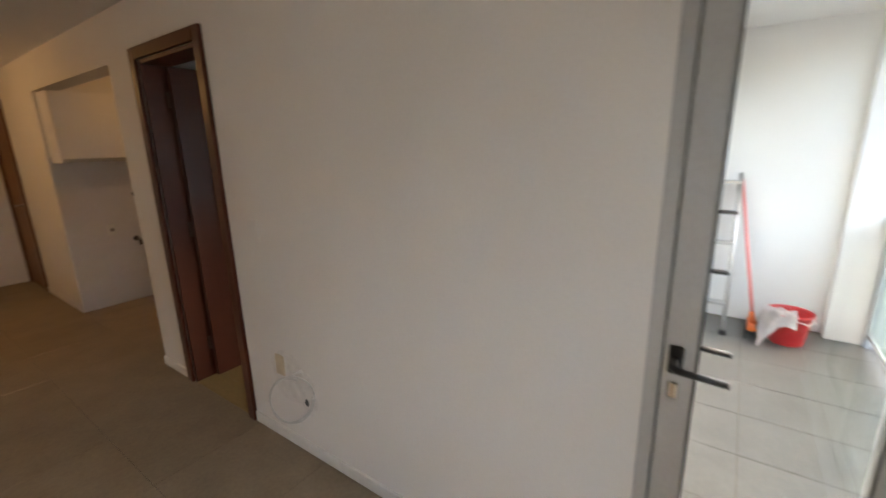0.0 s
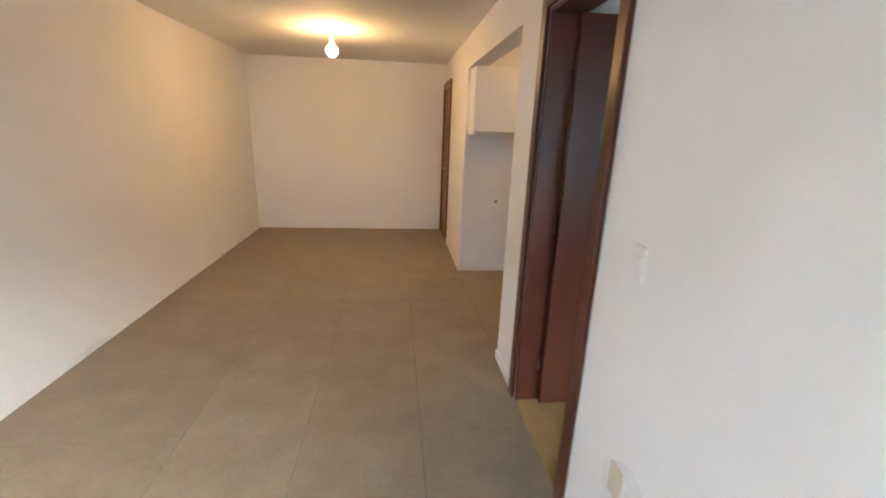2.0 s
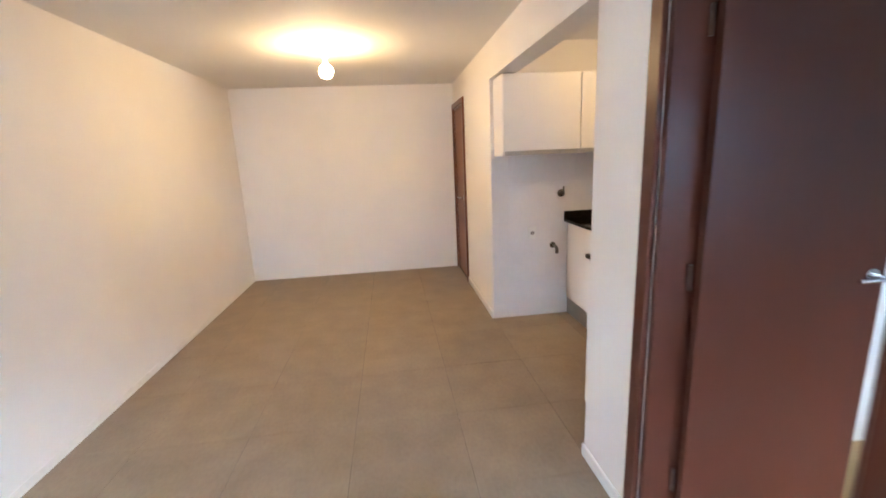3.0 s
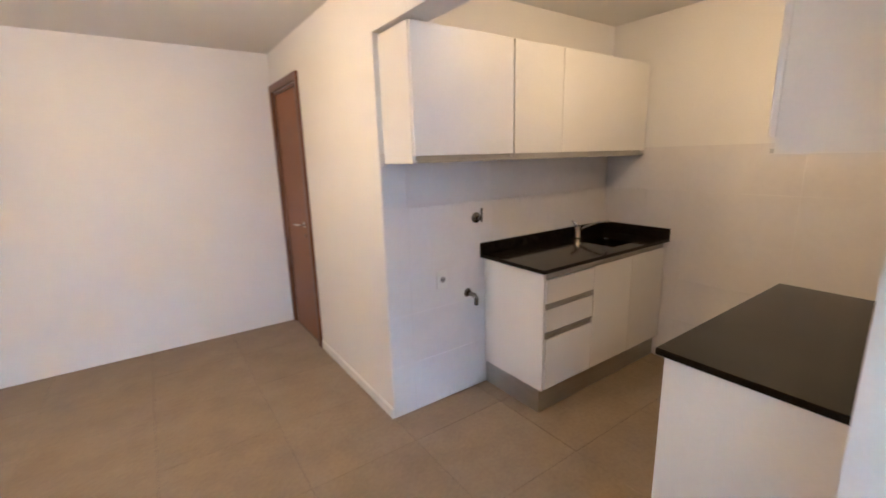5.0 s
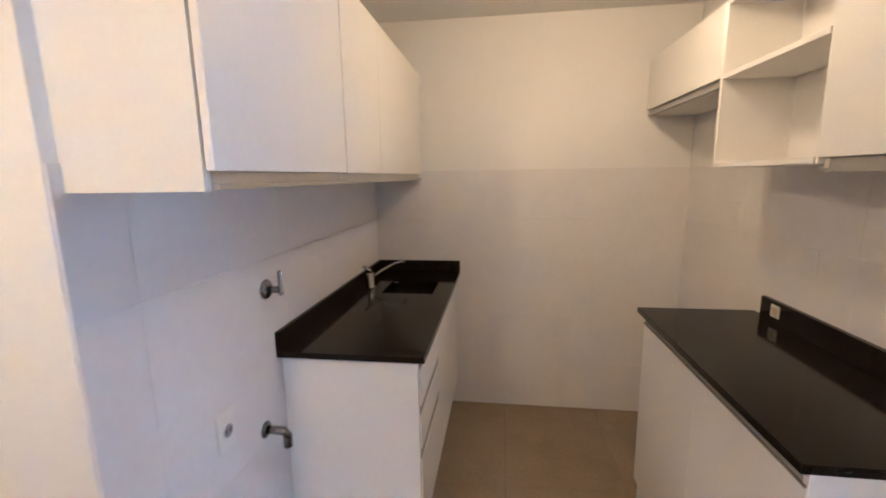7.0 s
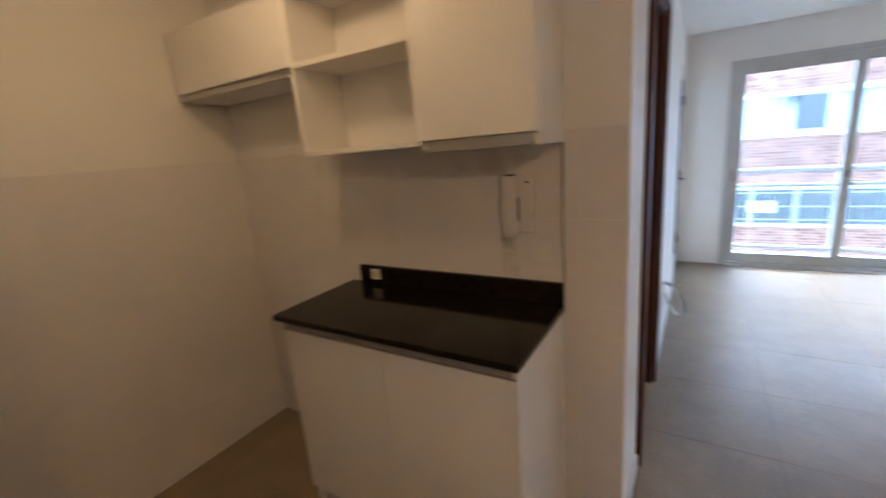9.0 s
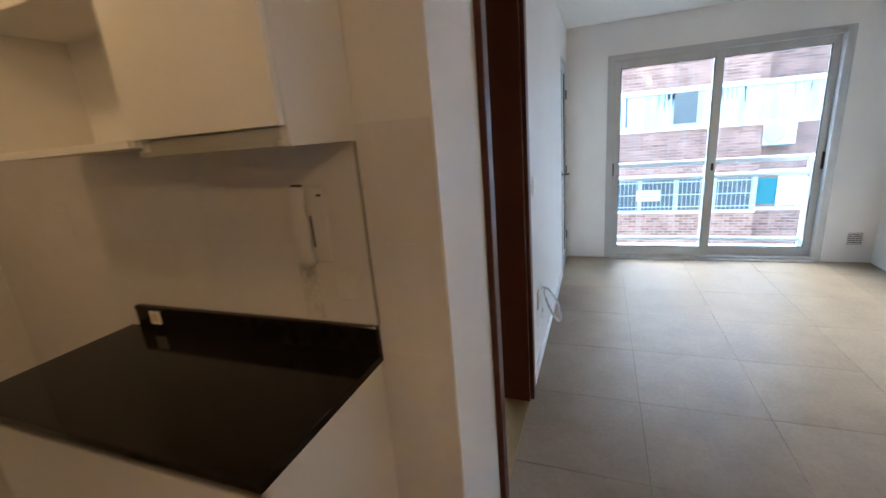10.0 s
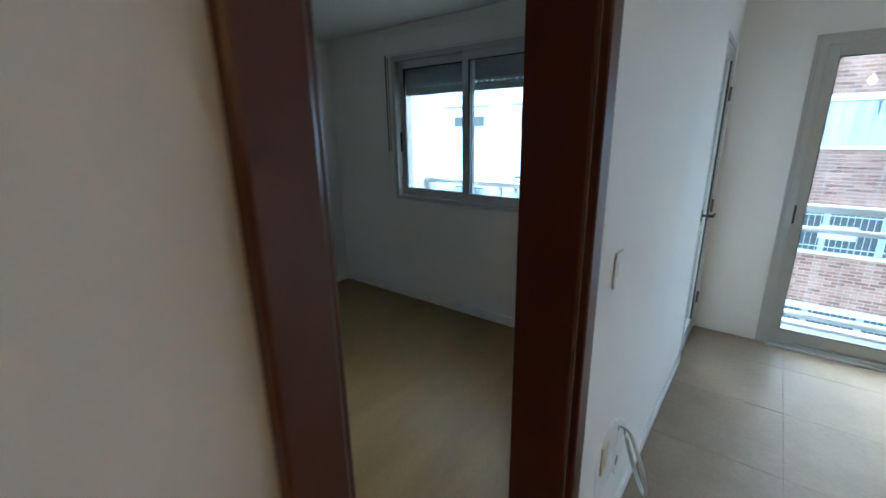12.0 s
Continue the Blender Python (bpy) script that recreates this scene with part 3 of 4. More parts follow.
def side_cabinet():
    x0, x1, y0, y1 = 0.215, 1.20, 3.822, 4.267
    c = thing("base_cabinet", (x0, y0, 0), "white kitchen base cabinet with plain doors", "cabinet")
    for r in ((x0, x0 + 0.018, y0, y1 - 0.002, 0.0, 0.888), (x1 - 0.018, x1, y0, y1 - 0.02, 0.0, 0.888), (x0 + 0.018, x1 - 0.018, y0, y1 - 0.02, 0.1, 0.118),
                       (x0 + 0.018, x1 - 0.018, y0, y0 + 0.01, 0.118, 0.888)):
        part("panel", boxes(r, bev=0.0015), LAMINATE, c)
    part("toe_kick", boxes((x0 + 0.018, x1 - 0.018, y1 - 0.065, y1 - 0.05, 0, 0.098)), ALU, c, "grey aluminium plinth")
    bm = bmk()
    box(bm, x0 + 0.004, x1 - 0.003, y1 - 0.026, y1 - 0.004, 0.850, 0.888)
    box(bm, x0 + 0.004, x1 - 0.003, y1 - 0.004, y1 + 0.004, 0.878, 0.888)
    box(bm, x0 + 0.004, x1 - 0.003, y1 - 0.004, y1 + 0.003, 0.850, 0.854)
    part("pull_channel", bm, GOLA, c)
    xm = (x0 + x1) / 2
    for a, b in ((x0 + 0.003, xm - 0.0005), (xm + 0.0005, x1 - 0.003)):
        part("door", boxes((a, b, y1 - 0.018, y1, 0.105, 0.848), bev=0.0015), LAMINATE, c)
    w = thing("side_worktop", (x0, y0, 0.91), "polished black granite worktop with upstand", "worktop")
    part("slab", boxes((0.205, 1.225, 3.822, 4.290, 0.889, 0.912), bev=0.002), GRANITE, w)
    part("upstand", boxes((0.205, 1.157, 3.822, 3.842, 0.9125, 0.996), bev=0.002), GRANITE, w)
    s = thing("worktop_socket", (1.045, 3.845, 0.96), "small white socket in the black upstand", "socket")
    part("plate", boxes((1.035, 1.085, 3.842, 3.846, 0.935, 0.983), bev=0.0015), PLASTIC, s)
    part("insert", boxes((1.045, 1.075, 3.846, 3.8475, 0.945, 0.973)), CREAM, s)


def upper_cabinet_south():
    y0, y1 = 3.819, 4.076
    t = 0.018
    # door unit
    c = thing("wall_cabinet", (0.2, y0, 1.482), "white single-door kitchen wall cabinet with grip rail", "cabinet")
    for r in ((0.200, 0.218, y0, y1 - 0.018, 1.482, 2.10), (0.58, 0.598, y0, y1 - 0.018, 1.482, 2.10), (0.218, 0.58, y0, y1 - 0.03, 1.482, 1.500),
                       (0.218, 0.58, y0, y1 - 0.018, 2.082, 2.10), (0.218, 0.58, y0, y0 + 0.008, 1.500, 2.082)):
        part("panel", boxes(r), LAMINATE, c)
    part("grip_rail", boxes((0.218, 0.592, y1 - 0.028, y1 - 0.004, 1.484, 1.494), (0.218, 0.592, y1 - 0.028, y1 - 0.020, 1.494, 1.518)), ALU, c)
    part("door", boxes((0.202, 0.596, y1 - 0.017, y1, 1.520, 2.098), bev=0.0015), LAMINATE, c)
    # open shelves
    s = thing("open_shelf_unit", (0.6, y0, 1.505), "white open kitchen shelf unit with two niches", "shelf")
    for r in ((0.600, 0.612, y0, y1 - 0.004, 1.505, 2.10), (1.130, 1.148, y0, y1, 1.505, 2.10)):
        part("side", boxes(r, bev=0.001), LAMINATE, s)
    for z in (1.505, 1.825, 2.08):
        part("shelf", boxes((0.612, 1.130, y0 + 0.008, y1, z, z + t), bev=0.001), LAMINATE, s)
    part("back", boxes((0.612, 1.130, y0, y0 + 0.008, 1.505, 2.10)), LAMINATE, s)
    part("socket", boxes((0.655, 0.775, y0 + 0.008, y0 + 0.014, 1.525, 1.655), bev=0.002), PLASTIC, s, "white cable plate with a small hole")
    # lift-up unit over the fridge space
    f = thing("wall_cabinet", (1.14, y0, 1.82), "white shallow wall cabinet over the fridge space", "cabinet")
    for r in ((1.150, 1.168, y0, y1 - 0.018, 1.80, 2.10), (1.93, 1.948, y0, y1 - 0.018, 1.80, 2.10), (1.168, 1.93, y0, y1 - 0.03, 1.80, 1.818),
                       (1.168, 1.93, y0, y1 - 0.018, 2.082, 2.10), (1.168, 1.93, y0, y0 + 0.008, 1.818, 2.082)):
        part("panel", boxes(r), LAMINATE, f)
    part("grip_rail", boxes((1.168, 1.94, y1 - 0.028, y1 - 0.004, 1.802, 1.81), (1.168, 1.94, y1 - 0.028, y1 - 0.020, 1.81, 1.832)), ALU, f)
    part("door", boxes((1.152, 1.946, y1 - 0.017, y1, 1.834, 2.098), bev=0.0015), LAMINATE, f)


side_cabinet()
upper_cabinet_south()


def socket_plate(at, n, w=0.075, h=0.115, label="white wall socket plate", mat=PLASTIC, holes=True, cat="socket", d=0.008):
    """A plate with raised rim and insert on a wall; n: the wall's normal, 'y-', 'y+' or 'x-'."""
    x, y, z = at
    s = thing("wall_socket" if cat == "socket" else "light_switch", at, label, cat)

    def b(u0, u1, d0, d1, z0, z1, bev):
        if n == 'y-':
            return boxes((x + u0, x + u1, y - d1, y - d0, z + z0, z + z1), bev=bev)
        if n == 'y+':
            return boxes((x + u0, x + u1, y + d0, y + d1, z + z0, z + z1), bev=bev)
        return boxes((x - d1, x - d0, y + u0, y + u1, z + z0, z + z1), bev=bev)
    part("plate", b(-w / 2, w / 2, 0, d, -h / 2, h / 2, 0.003), mat, s)
    part("insert", b(-w * 0.28, w * 0.28, d, d + 0.0025, -h * 0.22, h * 0.22, 0.001), mat, s)
    if holes:
        for u in (-0.008, 0.006):
            part("slot_and_gap_shade", b(u, u + 0.003, d + 0.0025, d + 0.0032, -0.008, 0.008, 0), BLACK, s)
    return s


low_socket = socket_plate((0.362, 5.660, 0.783), 'y-', label="white appliance socket low on the tiled kitchen wall", holes=False)
part("socket_well", lathe(bmk(), (0.364, 5.6495, 0.783), [(0.019, 0.0), (0.019, -0.0015), (0.0165, -0.0015), (0.015, -0.0006)], 18, 'y'), EDGE, low_socket, "round grey socket well")
for u in (-0.008, 0.007):
    part("slot_and_gap_shade", boxes((0.364 + u - 0.0025, 0.364 + u + 0.0025, 5.6478, 5.6492, 0.776, 0.790)), BLACK, low_socket)
socket_plate((1.949, 5.365, 1.173), 'x-', label="white socket plate on the tiled kitchen end wall", mat=TILE_W, holes=False, d=0.005)
socket_plate((0.949, 3.820, 1.17), 'y+', label="white blank socket plate above the worktop", mat=TILE_W, holes=False, d=0.005)
socket_plate((1.425, 3.820, 1.30), 'y+', label="white fridge socket plate on the tiled wall", mat=TILE_W, holes=False, d=0.005)
socket_plate((0.0, 2.38, 1.16), 'x-', 0.065, 0.11, "white light switch beside the bedroom door", LAMINATE, holes=False, cat="switch", d=0.007)
socket_plate((0.0, 2.305, 0.452), 'x-', 0.07, 0.115, "aged cream cover plate low on the wall", mat=CREAM, holes=False)


def stop_valve():
    x, y, z = 0.63, 5.660, 1.125
    v = thing("stop_valve", (x, y, z), "chrome water stop valve on the kitchen wall", "valve")
    part("rose", lathe(bmk(), (x, y, z), [(0.034, 0), (0.034, -0.004), (0.026, -0.012), (0.012, -0.016)], 20, 'y'), TARNISH, v)
    part("stem", tube(bmk(), [(x, y - 0.012, z), (x, y - 0.05, z)], 0.012, 12), TARNISH, v)
    part("handle", boxes((x - 0.006, x + 0.006, y - 0.062, y - 0.046, z - 0.02, z + 0.065), bev=0.004), TARNISH, v)


def drain_elbow():
    x, y, z = 0.557, 5.660, 0.660
    d = thing("drain_elbow", (x, y, z), "grey appliance waste elbow on the kitchen wall", "pipe")
    part("rose", lathe(bmk(), (x, y, z), [(0.028, 0), (0.028, -0.004), (0.018, -0.010)], 18, 'y'), TARNISH, d)
    part("elbow", tube(bmk(), [(x, y, z), (x, y - 0.04, z), (x + 0.008, y - 0.06, z - 0.006), (x + 0.014, y - 0.068, z - 0.025), (x + 0.014, y - 0.068, z - 0.065)], [0.014, 0.014, 0.015, 0.015, 0.015], 12), TARNISH, d)


stop_valve()
drain_elbow()


def intercom():
    x, y, z = 0.366, 3.820, 1.272
    p = thing("intercom_phone", (x, y, z), "white wall intercom handset with a short pale cord", "intercom")
    part("base", boxes((x - 0.054, x + 0.050, y, y + 0.013, z - 0.098, z + 0.105), bev=0.006, seg=3), TILE_W, p)
    bm = bmk()
    rings = []
    for k in range(13):
        # a long rounded handset, thicker and wider at its two ends
        q = k / 12
        e = math.sin(q * math.pi)
        w = 0.026 * min(1, 0.55 + 1.6 * e) + 0.003 * math.cos(q * 4 * math.pi)
        h = 0.030 + 0.006 * e ** 0.5 - 0.008 * max(0, 1 - 5 * min(q, 1 - q))
        zz = z - 0.112 + 0.224 * q
        b0 = 0.0132 if q < 0.22 or q > 0.78 else 0.021
        ring = [bm.verts.new((x + 0.026 + u * w, y + (b0 if f < 0 else b0 + (h - b0) * f), zz)) for u, f in ((-1, -1), (-1, 0.5), (-0.8, 0.85), (-0.35, 1), (0.35, 1), (0.8, 0.85), (1, 0.5), (1, -1))]
        rings.append(ring)
    for a, b in zip(rings, rings[1:]):
        for k in range(8):
            bm.faces.new((a[k], a[(k + 1) % 8], b[(k + 1) % 8], b[k])).smooth = k != 7
    bm.faces.new(rings[0][::-1])
    bm.faces.new(rings[-1])
    part("handset", bm, TILE_W, p)
    # black strip painted in for the shade under the handset's middle
    part("slot_and_gap_shade", boxes((x - 0.007, x - 0.001, y + 0.013, y + 0.0145, z - 0.055, z + 0.03), bev=0.001), BLACK, p)
    part("hook", boxes((x + 0.004, x + 0.036, y + 0.0132, y + 0.024, z + 0.106, z + 0.1125), bev=0.002), TARNISH, p)
    part("badge", boxes((x - 0.046, x - 0.032, y + 0.0132, y + 0.0142, z + 0.080, z + 0.086)), BLACK, p)
    pts = [(x + 0.02 + 0.03 * math.sin(s * 1.7), y + 0.018 + 0.010 * math.sin(s * 14), z - 0.10 - 0.012 * math.sin(s * math.pi) * 4 + 0.003 * math.cos(s * 40)) for s in [k / 24 for k in range(25)]]
    part("cord", tube(bmk(), pts, 0.003, 6), PLASTIC, p)
    tr = thing("wall_patch", (0.41, 3.82, 1.07), "bare plaster patch where a cable was pulled out", "wall patch")
    part("patch", boxes((0.375, 0.44, 3.8175, 3.8225, 1.003, 1.150), bev=0.002), PLASTER, tr)
    cp = thing("cover_plate", (0.283, 3.825, 1.11), "small white blank cover plate on the tiled wall", "cover plate")
    part("plate", boxes((0.248, 0.318, 3.8215, 3.827, 1.068, 1.150), bev=0.002), PLASTIC, cp)


intercom()
# step where the tiling stands proud, its shade put into the dark tone
tagged(part("tile_step_shade", boxes((0.202, 0.208, 3.820, 3.827, 0.998, 1.481)), EDGE), "thin step edge beside the tiling, toned dark for its shade", "trim", kind="structure")


# ---- living room small things ----
def loose_cable():
    c = thing("loose_cable", (0.0, 2.13, 0.46), "coiled ring of grey cable hanging from the wall", "cable")
    part("bushing", lathe(bmk(), (0.0, 2.13, 0.46), [(0.014, 0.0), (0.014, -0.005), (0.006, -0.008)], 12, 'x'), PLASTIC, c)
    # a ring of spare cable, leaning out from the wall at its foot
    yaw, lean, rad = 2.099, 0.237, 0.114
    c0, u = Vector((-0.070, 2.131, 0.346)), Vector((math.cos(yaw), math.sin(yaw), 0))
    v = Vector((-math.sin(yaw) * math.sin(lean), math.cos(yaw) * math.sin(lean), -math.cos(lean)))
    for k, a0, a1, dr in ((0, -2.2, 4.3, 0.0), (1, -1.9, 3.3, 0.006)):
        pts = [c0 + (u * math.cos(a) + v * math.sin(a)) * (rad - dr - 0.003 * math.sin(3 * a + k)) + Vector((-0.007 * k, 0, 0)) for a in [a0 + (a1 - a0) * m / 40 for m in range(41)]]
        part("cable", tube(bmk(), pts, 0.0042, 8), LOOP, c)
    top = c0 - v * rad
    part("cable", tube(bmk(), smooth_line(((0.0, 2.13, 0.46), (-0.012, 2.132, 0.468), top + Vector((-0.004, 0, 0.004)), top + u * 0.05 + v * 0.012)), 0.0042, 8), LOOP, c)
    k = thing("wall_patch", (0.0, 2.2, 0.4), "rough filled plaster patch with a small hole", "wall patch")
    for name, cy, cz, ry, rz, d, mat in (("filler", 2.22, 0.40, 0.17, 0.13, 0.0016, FILL), ("filler", 2.09, 0.34, 0.07, 0.11, 0.0024, FILL), ("hole", 2.11, 0.297, 0.016, 0.020, 0.0034, DARKWIN)):
        bm = bmk()
        rim, n = [], 22
        for i in range(n):
            a = i * 2 * math.pi / n
            w = 1 + 0.30 * noise.noise(Vector((math.cos(a) * 1.3 + cy * 9, math.sin(a) * 1.3, cz * 7)))
            rim.append(bm.verts.new((-d, cy + ry * w * math.cos(a), cz + rz * w * math.sin(a))))
        out = [bm.verts.new((0.001, cy + (v.co.y - cy) * 1.06, cz + (v.co.z - cz) * 1.06)) for v in rim]
        bm.faces.new(rim)
        for i in range(n):
            bm.faces.new((rim[i], rim[(i + 1) % n], out[(i + 1) % n], out[i]))
        part(name, bm, mat, k)


def smooth_line(pts, k=5):
    """Points along a curve through the given ones."""
    p = [Vector(q) for q in pts]
    p = [p[0] * 2 - p[1]] + p + [p[-1] * 2 - p[-2]]
    out = []
    for a, b, c, d in zip(p, p[1:], p[2:], p[3:]):
        for i in range(k):
            t = i / k
            out.append(0.5 * (2 * b + (c - a) * t + (2 * a - 5 * b + 4 * c - d) * t * t + (3 * b - a - 3 * c + d) * t ** 3))
    return out + [p[-2]]


loose_cable()

grille = thing("vent_grille", (-2.56, S_LIV, 0.215), "small white ventilation grille low on the wall", "vent")
part("backing", boxes((-2.615, -2.505, S_LIV + 0.0005, S_LIV + 0.004, 0.175, 0.285)), BLACK, grille)
for r in ((-2.625, -2.615, S_LIV, S_LIV + 0.012, 0.165, 0.295), (-2.505, -2.495, S_LIV, S_LIV + 0.012, 0.165, 0.295), (-2.615, -2.505, S_LIV, S_LIV + 0.012, 0.285, 0.295), (-2.615, -2.505, S_LIV, S_LIV + 0.012, 0.165, 0.175)):
    part("frame", boxes(r), PLASTIC, grille)
for k in range(6):
    z = 0.181 + k * 0.018
    part("slat", boxes((-2.615, -2.505, S_LIV + 0.003, S_LIV + 0.011, z, z + 0.008)), PLASTIC, grille)


def pendant_bulb(x, y, strength, label, drop=0.19):
    l = thing("ceiling_lamp", (x, y, H), label, "lamp")
    part("rose", lathe(bmk(), (x, y, H), [(0.045, 0), (0.045, -0.010), (0.03, -0.024), (0.012, -0.028)], 20), PLASTIC, l)
    part("lamp_holder", lathe(bmk(), (x, y, H - 0.028), [(0.008, 0), (0.020, -0.012), (0.021, -0.06), (0.016, -0.07)], 16), PLASTIC, l)
    prof = [(0.015, 0.075), (0.018, 0.06)] + [(max(0.003, 0.055 * math.sin(a)), 0.055 * math.cos(a)) for a in [0.5 + k * (math.pi - 0.5) / 9 for k in range(10)]]
    part("bulb", lathe(bmk(), (x, y, H - drop), prof, 18), glow("bulb_glow_" + str(round(strength)), (1.0, 0.58, 0.26), strength), l, "glowing warm bulb")


pendant_bulb(-1.31, 5.75, BULB_LIVING, "bare warm glowing bulb hanging under the ceiling")
pendant_bulb(0.95, 4.55, BULB_KITCHEN, "bare warm glowing kitchen bulb under the ceiling", 0.16)


# ---- balcony ----
def balcony_rail():
    y = -0.48
    r = thing("balcony_railing", (0.2, y, 0), "white painted metal balcony railing with bars and glass", "railing")
    for x in (-2.30, -1.40, -0.3, 0.9, 2.05, 3.08):
        part("post", boxes((x - 0.022, x + 0.022, y - 0.022, y + 0.022, -0.012, 0.93), bev=0.003), RAIL_W, r)
    part("top_rail", boxes((-2.36, 3.109, y - 0.04, y + 0.04, 0.93, 0.985), bev=0.010), RAIL_W, r)
    for z, q in ((0.12, 0.024), (0.80, 0.022)):
        part("bar", tube(bmk(), [(-2.34, y, z), (0.05, y, z)], q, 8), RAIL_W, r)
    part("top_rail", boxes((-2.335, -2.265, y + 0.0405, -0.231, 0.93, 0.985), bev=0.010), RAIL_W, r)
    for z in (0.13, 0.775):
        part("bar", tube(bmk(), [(-2.30, y + 0.02, z), (-2.30, -0.231, z)], 0.016, 8), RAIL_W, r)
    for a, b in ((0.12, 0.875), (0.925, 2.025), (2.075, 3.055)):
        g = part("pane", boxes((a, b, y - 0.004, y + 0.004, 0.10, 0.89)), GLASS_G, r, "greenish glass panel")
        g.visible_shadow = False
        part("bar", boxes((a, b, y - 0.012, y + 0.012, 0.075, 0.10)), RAIL_W, r)


balcony_rail()
structure("balcony_edge", boxes((W_LIV - 0.15, 3.35, -0.66, -0.58, -0.25, 0.01), bev=0.004), CONCRETE, "white concrete edge of the balcony slab", "balcony")
structure("balcony_pilaster", boxes((3.11, 3.20, -0.66, -0.23, -0.01, H)), PAINT, "white pilaster at the end of the balcony", "wall")
structure("balcony_side_wall", boxes((W_LIV - 0.15, W_LIV, -0.66, -0.23, 0, H)), PAINT, "white side wall of the balcony", "wall")


def bucket():
    x, y = 2.87, 0.02
    b = thing("bucket", (x, y, -0.004), "red plastic bucket with a pale rag over its rim", "bucket")
    n, bm = 24, bmk()
    lathe(bm, (x, y, -0.004), [(0.105, 0), (0.11, 0.01), (0.142, 0.235), (0.152, 0.24), (0.152, 0.252), (0.140, 0.252), (0.134, 0.235), (0.10, 0.015)], n)
    part("tub", bm, RED, b)
    part("handle", tube(bmk(), [(x - 0.15, y - 0.02, 0.225), (x - 0.13, y - 0.10, 0.20), (x, y - 0.165, 0.185), (x + 0.13, y - 0.10, 0.20), (x + 0.15, y - 0.02, 0.225)], 0.004, 6), PLASTIC, b)
    bm = bmk()
    m = 14
    vs = []
    for i in range(m + 1):
        row = []
        for j in range(m + 1):
            u, v = i / m - 0.5, j / m - 0.5
            px, py = x - 0.105 + u * 0.17, y + 0.075 + v * 0.22
            d = math.hypot(px - x, py - y)
            z = 0.262 if d < 0.16 else 0.262 - (d - 0.16) * 2.6
            z += 0.022 * noise.noise(Vector((px * 22, py * 22, 3))) + 0.012 * math.sin(px * 70 + py * 30)
            row.append(bm.verts.new((px + 0.01 * noise.noise(Vector((px * 30, py * 30, 9))), py, z)))
        vs.append(row)
    for i in range(m):
        for j in range(m):
            bm.faces.new((vs[i][j], vs[i + 1][j], vs[i + 1][j + 1], vs[i][j + 1])).smooth = True
    bmesh.ops.solidify(bm, geom=bm.faces[:], thickness=0.006)
    tagged(part("rag", bm, RAG), "crumpled pale cleaning rag on the bucket", "rag")


def broom():
    x, y = 2.93, 0.24
    b = thing("broom", (x, y, 0), "broom with pink handle leaning on the balcony wall", "broom")
    part("handle", tube(bmk(), [(x, y, 0.13), (3.17, 0.44, 1.22)], 0.013, 10), PINK, b)
    part("socket", tube(bmk(), [(x - 0.012, y - 0.01, 0.07), (x + 0.012, y + 0.01, 0.17)], [0.03, 0.018], 12), ORANGE, b)
    part("head", boxes((x - 0.13, x + 0.13, y - 0.03, y + 0.03, 0.05, 0.085), bev=0.008), ORANGE, b)
    bm = bmk()
    rnd = random.Random(4)
    for k in range(130):
        px, py = x - 0.125 + 0.25 * rnd.random(), y - 0.028 + 0.056 * rnd.random()
        tube(bm, [(px, py, 0.055), (px + (px - x) * 0.25 + 0.01 * (rnd.random() - 0.5), py + (py - y) * 0.6, -0.004)], 0.004, 4)
    part("bristles", bm, BRISTLE, b)


def step_ladder():
    x, y = 2.78, 0.52
    l = thing("step_ladder", (x, y, 0), "folded aluminium step ladder against the balcony wall", "ladder")
    for s in (-0.17, 0.17):
        part("rail", tube(bmk(), [(x, y + s * 0.55, -0.008), (3.06, y + s * 0.4, 1.28)], 0.018, 8), ALU, l)
        part("foot", boxes((x - 0.03, x + 0.03, y + s * 0.55 - 0.025, y + s * 0.55 + 0.025, -0.012, 0.03), bev=0.006), BLACK, l)
        part("rail", tube(bmk(), [(x + 0.14, y + s * 0.55, -0.008), (3.10, y + s * 0.4, 1.26)], 0.014, 8), ALU, l)
    for k in range(1, 6):
        f = k / 5.3
        px, pz = x + 0.28 * f, 1.28 * f
        part("step", boxes((px - 0.04, px + 0.04, y - 0.085, y + 0.085, pz - 0.012, pz + 0.012), bev=0.003), ALU if k % 2 else BLACK, l)


bucket()
broom()
step_ladder()


# ---- street and facades ----
structure("ground", boxes((-400, 400, -400, 60, -9.3, -9.0)), ASPHALT, "grey asphalt street far below", "ground")


